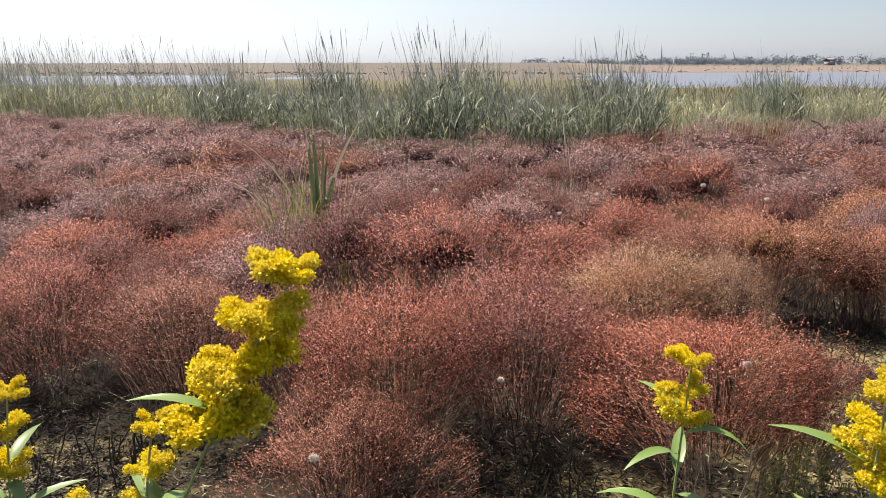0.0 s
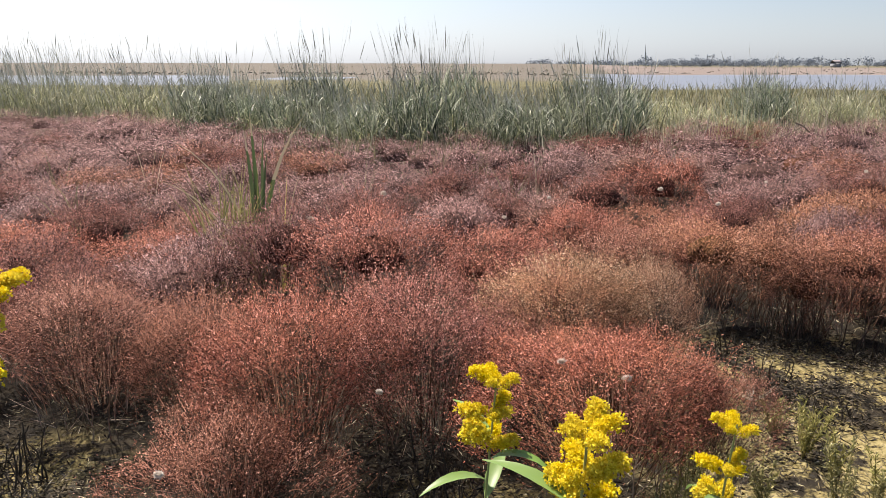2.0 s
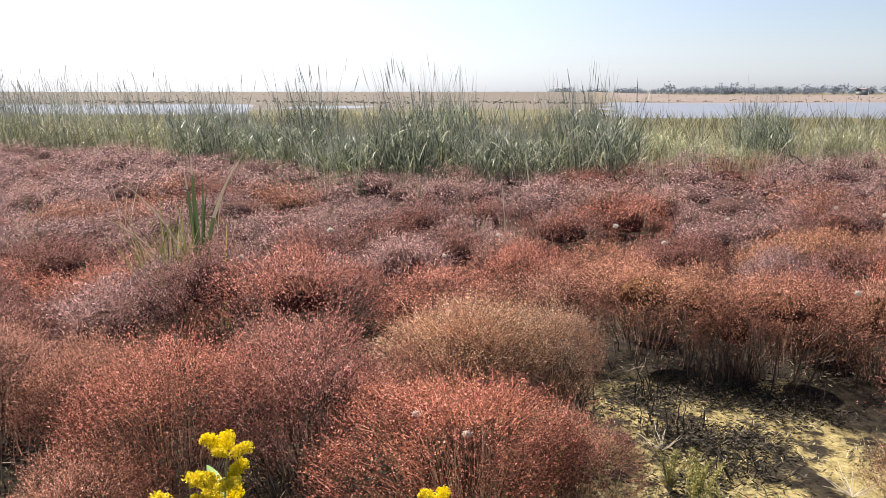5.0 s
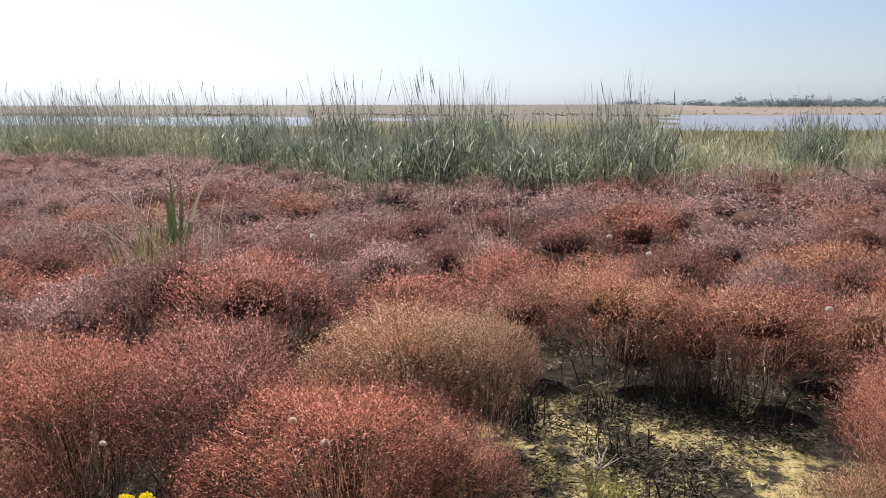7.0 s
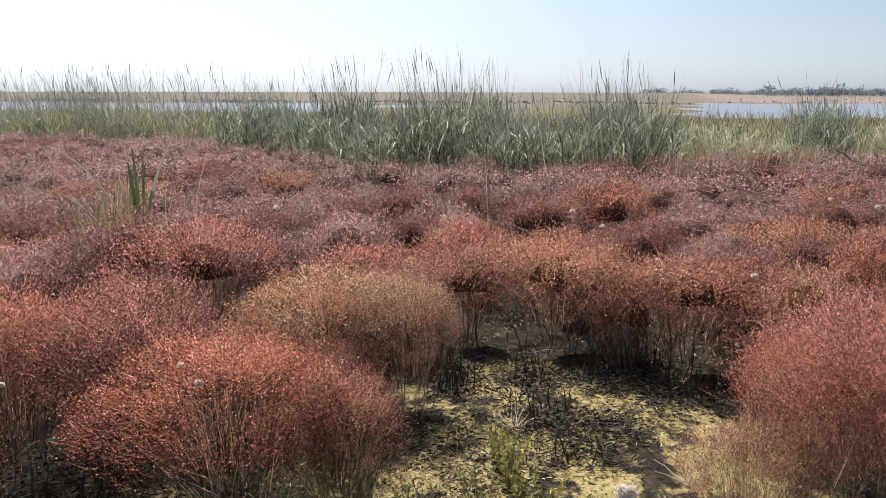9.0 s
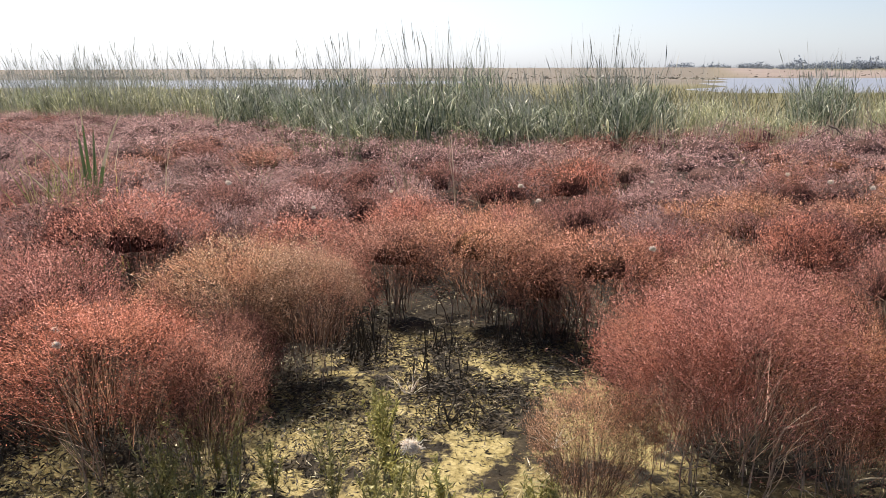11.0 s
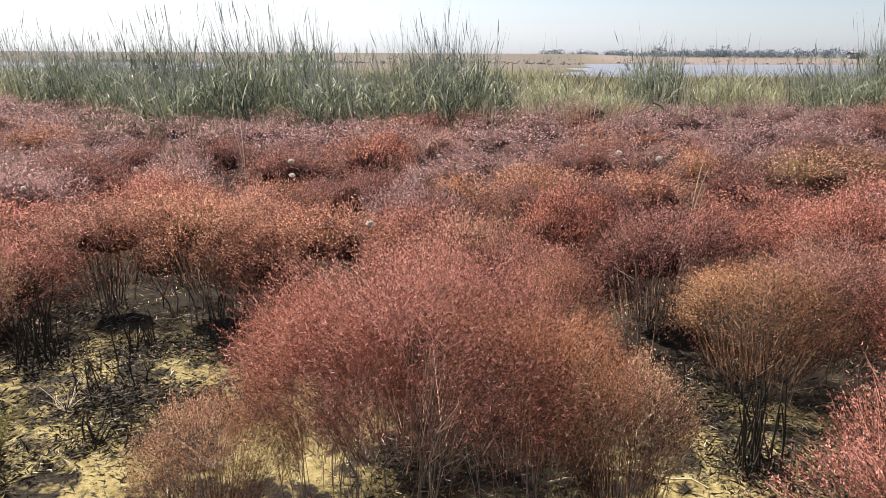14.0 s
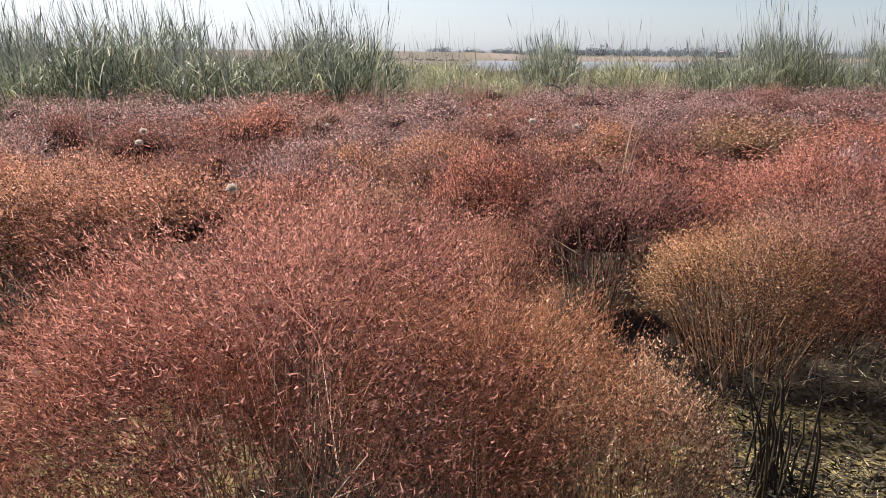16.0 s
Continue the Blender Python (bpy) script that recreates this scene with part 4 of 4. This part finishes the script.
for i, row in enumerate([(0.00, 0.0, 180, 1.20, 0.0, 0.06, 0.034), (0.01, 0.0, 0, 1.27, 0.0, 0.85, 0.030), (-0.005, -0.01, 180, 1.10, 0.015, 0.12, 0.036), (0.01, 0.01, 20, 1.06, 0.01, 0.08, 0.034), (0.0, -0.01, 270, 0.96, 0.02, 0.1, 0.04), (0.01, -0.02, 0, 0.98, 0.01, 0.2, 0.03),
                         (-0.02, 0.02, 190, 1.2, 0.07, 1.2, 0.018), (-0.06, 0.0, 185, 1.04, 0.2, 1.4, 0.02), (-0.04, 0.0, 178, 0.95, 0.42, 0.5, 0.024), (0.10, 0.0, 0, 0.82, 0.1, 0.3, 0.014)]):
    blade = part("blade", blades("blade", [row], CATTAIL, seed=i), None, tuft)
    if i > 5:
        blade.data.materials[0] = STRAW
        blade["label"] = "bent straw-coloured dead blade"
    elif i < 3:
        # the tallest blades have withered tips
        blade.data.materials.append(STRAW)
        for face in blade.data.polygons[-3 if i == 1 else -1:]:
            face.material_index = 1
        blade["label"] = "stiff green blade with a withered pale tip"
g_rng = np.random.default_rng(31)


def grass_tuft(x, y, R, n, h, mat, label):
    a, r = g_rng.uniform(0, 6.283, n), R * np.sqrt(g_rng.uniform(0, 1, n))
    v = ribbons(g_rng, np.stack([r * np.cos(a), r * np.sin(a), np.full(n, -0.03)], 1), g_rng.uniform(0, 6.283, n), h * g_rng.uniform(0.6, 1.15, n), g_rng.uniform(0, 0.2, n), g_rng.uniform(0, 1.1, n), g_rng.uniform(0.006, 0.011, n), 5)
    ob = new("grass_tuft", mesh("grass_tuft", *v, mat))
    ob.matrix_world = pose(x, y, 0)
    return tagged(ob, label, "grass")


grass_tuft(-0.70, 4.70, 0.14, 110, 0.86, TUFT, "yellow-green grass tuft beside a young cattail")
grass_tuft(-0.46, 4.9, 0.05, 12, 0.72, TUFT, "thin yellow grass tuft beside a young cattail")
for x, y, h in ((-0.15, 6.3, 0.8), (-2.2, 5.6, 0.75), (1.1, 6.6, 0.7), (-3.2, 7.2, 0.75), (2.9, 8.4, 0.75), (0.4, 8.6, 0.8)):
    grass_tuft(x, y, 0.05, 9, h, MEADOW, "sparse upright yellow grass blades among the saltbushes")
for x, y in ((-0.75, 9.4), (0.2, 9.9), (-1.6, 10.2), (0.9, 10.1)):
    grass_tuft(x, y, 0.35, 120, 0.6, MEADOW, "patch of olive-yellow grass at the reed edge")
for x, y, h in ((4.0, 11.9, 0.9), (4.8, 12.2, 0.95), (5.4, 12.0, 0.8), (6.2, 12.6, 1.0), (7.0, 12.9, 0.8), (8.0, 13.4, 0.9), (3.3, 11.3, 0.8), (-4.4, 14.3, 0.7), (-5.2, 14.6, 0.7), (-6.0, 14.7, 0.65)):
    grass_tuft(x, y, 0.30, 55, h, STRAW, "bent pale dead grass at the edge of the reeds")


for x, y, h in ((-0.05, 4.95, 0.75), (-1.05, 6.4, 0.85), (1.4, 7.3, 0.75), (4.6, 5.4, 0.72), (-2.4, 7.4, 0.85)):
    grass_tuft(x, y, 0.04, 3, h, STRAW, "few thin arching straw blades among the saltbushes")
for i in range(26):
    x = -9.5 + i * 0.27
    grass_tuft(x, float(reed_front(x)) - 0.05 + 0.3 * math.sin(i * 2.3), 0.22, 40, 0.34 + 0.12 * math.sin(i * 1.7), STRAW if i % 3 else DARK_LITTER, "flattened dry straw at the foot of the reeds")


def weed(x, y, h, n, label):
    r = np.random.default_rng(abs(int(1000 * x + 77 * y)))
    w = thing("marsh_weed", pose(x, y, 0), label, "weed", "marsh weeds")
    a, lean = r.uniform(0, 6.283, n), r.uniform(0.05, 0.4, n)
    k = np.linspace(0, 1, 5)
    hh = h * r.uniform(0.55, 1.0, n)
    p = np.stack([np.cos(a)[:, None] * lean[:, None] * hh[:, None] * k, np.sin(a)[:, None] * lean[:, None] * hh[:, None] * k, hh[:, None] * k - 0.01], -1)
    m = 60
    u = r.uniform(0.2, 1, (n, m))
    P = p[:, :1] + (p[:, -1:] - p[:, :1]) * u[..., None]
    D = unit(r.normal(0, 0.6, (n, m, 3)) + [0, 0, 0.6])
    part("foliage", mesh("foliage", *flakes(r, P.reshape(-1, 3), D.reshape(-1, 3), r.uniform(0.012, 0.03, n * m), 0.005), WEED), None, w)
    part("stalk_tuft", mesh("stalk_tuft", *tubes(p, 0.0022, 0.0012), WEED), None, w)


for x, y, h, n in ((2.0, 2.92, 0.26, 14), (1.94, 3.06, 0.22, 9), (1.47, 2.85, 0.34, 3), (1.44, 2.60, 0.30, 5), (1.58, 2.56, 0.28, 5), (2.14, 2.66, 0.24, 8), (2.3, 2.6, 0.2, 6), (1.42, 2.42, 0.36, 7), (1.5, 2.62, 0.25, 6), (1.95, 2.55, 0.30, 9), (1.80, 2.20, 0.30, 8), (2.34, 2.10, 0.46, 6), (2.2, 2.35, 0.30, 7), (2.45, 2.3, 0.28, 7), (1.15, 2.05, 0.28, 8),
                   (1.62, 1.95, 0.28, 8), (2.05, 1.95, 0.26, 8), (2.62, 2.05, 0.3, 7), (2.05, 2.78, 0.22, 7), (2.62, 2.55, 0.22, 6), (0.62, 1.9, 0.22, 6), (4.0, 2.4, 0.2, 5)):
    weed(x, y, h, n, "small spiky green marsh weed growing on the mud")
weed(-0.70, 4.74, 0.80, 18, "leafy olive weed beside a young cattail")
rnd = random.Random(17)
for _ in range(54):
    weed(rnd.uniform(1.3, 2.9), rnd.uniform(1.75, 2.6), rnd.uniform(0.10, 0.26), rnd.randint(4, 8), "low olive marsh weed on the mud")


def dead_stem(seed):
    r = np.random.default_rng(seed)
    k = np.linspace(0, 1, 5)
    p = np.stack([0.12 * k + np.cumsum(r.normal(0, 0.012, 5)), np.cumsum(r.normal(0, 0.015, 5)), k], 1)
    return mesh("stem", *tubes(p[None] * [0.3, 0.3, 0.3] - [0, 0, 0.015], 0.0038, 0.0022, 4), DARK_LITTER)


DEAD = [dead_stem(s) for s in range(6)]


def stubble(x, y, R, n, h, label):
    r = np.random.default_rng(abs(int(900 * x + 31 * y)))
    t = thing("dead_stem_tuft", pose(x, y, 0), label, "dead plant", "dead stem tufts")
    for i in range(n):
        a, q = r.uniform(0, 360), R * math.sqrt(r.uniform(0, 1))
        part("stem", DEAD[i % 6], None, t).matrix_basis = pose(q * math.cos(a), q * math.sin(a), 0, r.normal(0, 8), r.normal(0, 8), a) @ Matrix.Diagonal((1, 1, h / 0.3 * r.uniform(0.4, 1.1), 1))
    b = 420
    pb = np.stack([r.normal(0, R * 0.9, b), r.normal(0, R * 0.9, b), r.uniform(0, 0.03, b)], 1)
    tagged(part("litter_mound", mesh("litter_mound", *flakes(r, pb, unit(r.normal(size=(b, 3)) * [1, 1, 0.35]), r.uniform(0.015, 0.05, b), 0.0055), DARK_LITTER), None, t), kind="stuff")


DEAD_SPOTS = ((1.68, 3.75, 0.10, 22, 0.30), (1.52, 3.95, 0.08, 14, 0.28), (2.05, 3.54, 0.14, 18, 0.16), (2.38, 4.03, 0.14, 22, 0.25), (2.0, 3.9, 0.1, 12, 0.2), (4.26, 3.16, 0.09, 26, 0.31), (4.05, 3.55, 0.1, 8, 0.2),
                      (0.62, 2.58, 0.2, 24, 0.2), (-1.0, 2.6, 0.25, 30, 0.22), (2.75, 3.85, 0.1, 14, 0.24), (2.55, 4.25, 0.15, 16, 0.24), (2.25, 3.25, 0.12, 14, 0.12))
for x, y, R, n, h in DEAD_SPOTS:
    stubble(x, y, R, n, h, "dark dead stems standing in black litter on the mud")


# ---- litter on the mud ----
def litter(name, n, long, wide, mat, label, seed, cut):
    r = np.random.default_rng(seed)
    x, y = r.uniform(-2.6, 5.6, n), r.uniform(0.9, 5.2, n)
    s = np.sin(5.3 * x + 2.1 * np.sin(3.7 * y)) + np.sin(6.1 * y + 1.9 * np.sin(4.1 * x)) + 0.8 * np.sin(11 * x - 9 * y) + r.normal(0, 0.3, n)
    k = s > cut
    x, y = x[k], y[k]
    a = r.uniform(0, 6.283, len(x))
    D = unit(np.stack([np.cos(a), np.sin(a), r.normal(0.1, 0.3, len(x))], 1))
    P = np.stack([x, y, ground_height(x, y) + r.uniform(0.001, 0.03, len(x)) ** 1.0], 1)
    stuff(name, flakes(r, P, D, long * r.uniform(0.4, 1.4, len(x)), wide * r.uniform(0.5, 1.3, len(x))), mat, label, "plant litter")


litter("dark_litter", 190000, 0.028, 0.0058, DARK_LITTER, "black rotting plant scraps strewn over the mud", 41, 1.05)
litter("straw_litter", 36000, 0.04, 0.0035, PALE_LITTER, "pale dry straw scraps lying on the mud", 42, -0.3)


def litter_mats(seed):
    """Thick black mats of rotting scraps round the dead stems and between the bushes, where some stand for shade."""
    r = np.random.default_rng(seed)
    spots = [(b[0], b[1], 0.13, 650) for b in DEAD_SPOTS] + [(a, b, c, 2400) for a, b, c in LITTER_AND_SHADE] + [(1.45, 3.3, 0.10, 900), (2.15, 3.45, 0.11, 1500), (2.35, 3.42, 0.08, 700), (1.62, 3.92, 0.07, 900), (2.3, 3.98, 0.16, 1600), (2.7, 3.85, 0.14, 900), (3.75, 3.45, 0.16, 1500)]
    P = np.concatenate([np.stack([r.normal(a, c, n), r.normal(b, c * 0.8, n)], 1) for a, b, c, n in spots])
    n = len(P)
    D = unit(r.normal(size=(n, 3)) * [1, 1, 0.4])
    P = np.column_stack([P, ground_height(P[:, 0], P[:, 1]) + r.uniform(0, 0.045, n)])
    stuff("litter_mat", flakes(r, P, D, r.uniform(0.012, 0.045, n), r.uniform(0.003, 0.008, n)), DARK_LITTER, "thick black mats of rotting plant scraps, some darkening shaded gaps", "plant litter")


litter_mats(44)


def pale_twig(x, y):
    r = np.random.default_rng(8)
    n = 16
    a, k = r.uniform(0, 6.283, n), np.linspace(0, 1, 4)
    d = np.stack([np.cos(a), np.sin(a), r.uniform(0.2, 1.2, n)], 1) * r.uniform(0.05, 0.13, n)[:, None]
    p = d[:, None] * k[None, :, None] + r.normal(0, 0.006, (n, 4, 3)) * k[None, :, None]
    ob = new("dry_twig", mesh("dry_twig", *tubes(p, 0.0016, 0.0008, 4), DOWN))
    ob.matrix_world = pose(x, y, 0.01)
    tagged(ob, "bleached branching dry twig lying on the mud", "twig")


pale_twig(1.98, 3.38)
pale_twig(2.62, 3.05)


# ---- feathers, driftwood, far houses ----
def feather(x, y, z, size):
    r = np.random.default_rng(abs(int(500 * x + 90 * y)))
    n = 700
    P = unit(r.normal(size=(n, 3))) * (r.uniform(0, 1, n) ** 0.7)[:, None] * [size * 0.36, size * 0.14, size * 0.26]
    ob = new("down_feather", mesh("down_feather", *spikes(r, P, unit(r.normal(size=(n, 3))), size * r.uniform(0.12, 0.28, n), size * 0.045), DOWN))
    ob.matrix_world = pose(x, y, z + 0.015)
    tagged(ob, "small white down feather caught on a plant", "feather", "down feathers")


for row in ((0.147, 5.306, 0.576, 0.045), (2.157, 5.872, 0.526, 0.045), (2.977, 3.911, 0.565, 0.035), (1.021, 2.512, 0.53, 0.03), (4.386, 6.481, 0.53, 0.045), (4.659, 6.43, 0.5, 0.045),
            (2.35, 5.15, 0.55, 0.035), (-0.146, 4.327, 0.60, 0.04), (1.183, 2.325, 0.56, 0.03), (2.334, 2.091, 0.484, 0.055), (4.17, 6.86, 0.53, 0.04), (0.46, 2.42, 0.46, 0.025), (-0.05, 2.0, 0.42, 0.03),
            (1.29, 5.5, 0.52, 0.03), (3.1, 6.3, 0.52, 0.03), (0.95, 4.9, 0.5, 0.03)):
    feather(*row[:3], row[3] * 1.2)


def branch(x, y, z, heading, tilt, length, thick, mat, label):
    r = np.random.default_rng(abs(int(100 * x + y)))
    k = np.linspace(0, 1, 7)
    p = np.stack([k * length, r.normal(0, 0.03, 7) * length, r.normal(0, 0.015, 7) * length], 1)
    q = np.stack([k[:4] * length * 0.3 + length * 0.5, k[:4] * length * 0.2, k[:4] * length * 0.12], 1)
    ob = new("driftwood", mesh("driftwood", *join(tubes(p[None], thick, thick * 0.4, 6), tubes(q[None], thick * 0.6, thick * 0.3, 6)), mat))
    ob.matrix_world = pose(x, y, z, 0, -tilt, heading)
    tagged(ob, label, "driftwood")


for x, y, heading, length in ((3.62, 3.02, 20, 0.34), (3.80, 3.12, -25, 0.30), (3.92, 3.3, 60, 0.26), (1.9, 4.25, 10, 0.3)):
    branch(x, y, 0.02, heading, 6, length, 0.0045, STRAW, "thin pale dead branch lying on the mud")
for row in ((5.1, 11.9, 0.15, -20, 32, 0.8, 0.018), (5.9, 12.4, 0.55, -15, -30, 0.7, 0.016), (7.2, 12.9, 0.2, 160, 35, 0.8, 0.018), (4.2, 11.7, 0.1, 60, 50, 0.8, 0.016), (6.6, 12.5, 0.1, 100, 60, 0.8, 0.014)):
    branch(*row, WOOD, "weathered dark driftwood branch at the reed edge")


def box(x0, x1, y0, y1, z0, z1):
    v = [(x, y, z) for z in (z0, z1) for y in (y0, y1) for x in (x0, x1)]
    return np.array(v), np.array([(0, 2, 3, 1), (4, 5, 7, 6), (0, 1, 5, 4), (1, 3, 7, 5), (3, 2, 6, 7), (2, 0, 4, 6)])


def plain(name, colour, rough=0.7):
    m, t, p, out = material(name)
    n = node(t, "ShaderNodeTexNoise", Scale=1.5, Detail=5.0)
    col = ramp(t, n.outputs[0], [(0.3, tuple(c * 0.85 for c in colour)), (0.7, colour)])
    t.links.new(col.outputs[0], p.inputs["Base Color"])
    p.inputs["Roughness"].default_value = rough
    return m


WALL, ROOF = plain("far_wall", (0.3, 0.3, 0.31)), plain("far_roof", (0.25, 0.22, 0.22))
for x, w in ((226, 4), (301, 4)):
    h = thing("far_house", pose(x, 478, 0), "small white house among trees on the far shore", "house", "far houses")
    part("wall", mesh("wall", *box(-w / 2, w / 2, -3, 3, -0.2, 2.7), WALL), None, h)
    v = np.array([(-w / 2 - 0.3, -3.4, 2.7), (w / 2 + 0.3, -3.4, 2.7), (w / 2 + 0.3, 3.4, 2.7), (-w / 2 - 0.3, 3.4, 2.7), (-w / 2 - 0.3, 0, 4.3), (w / 2 + 0.3, 0, 4.3)])
    part("roof", mesh("roof", v, np.array([(0, 1, 5, 4), (2, 3, 4, 5), (0, 3, 2, 1), (1, 2, 5, 5), (3, 0, 4, 4)])[:3], ROOF), None, h)
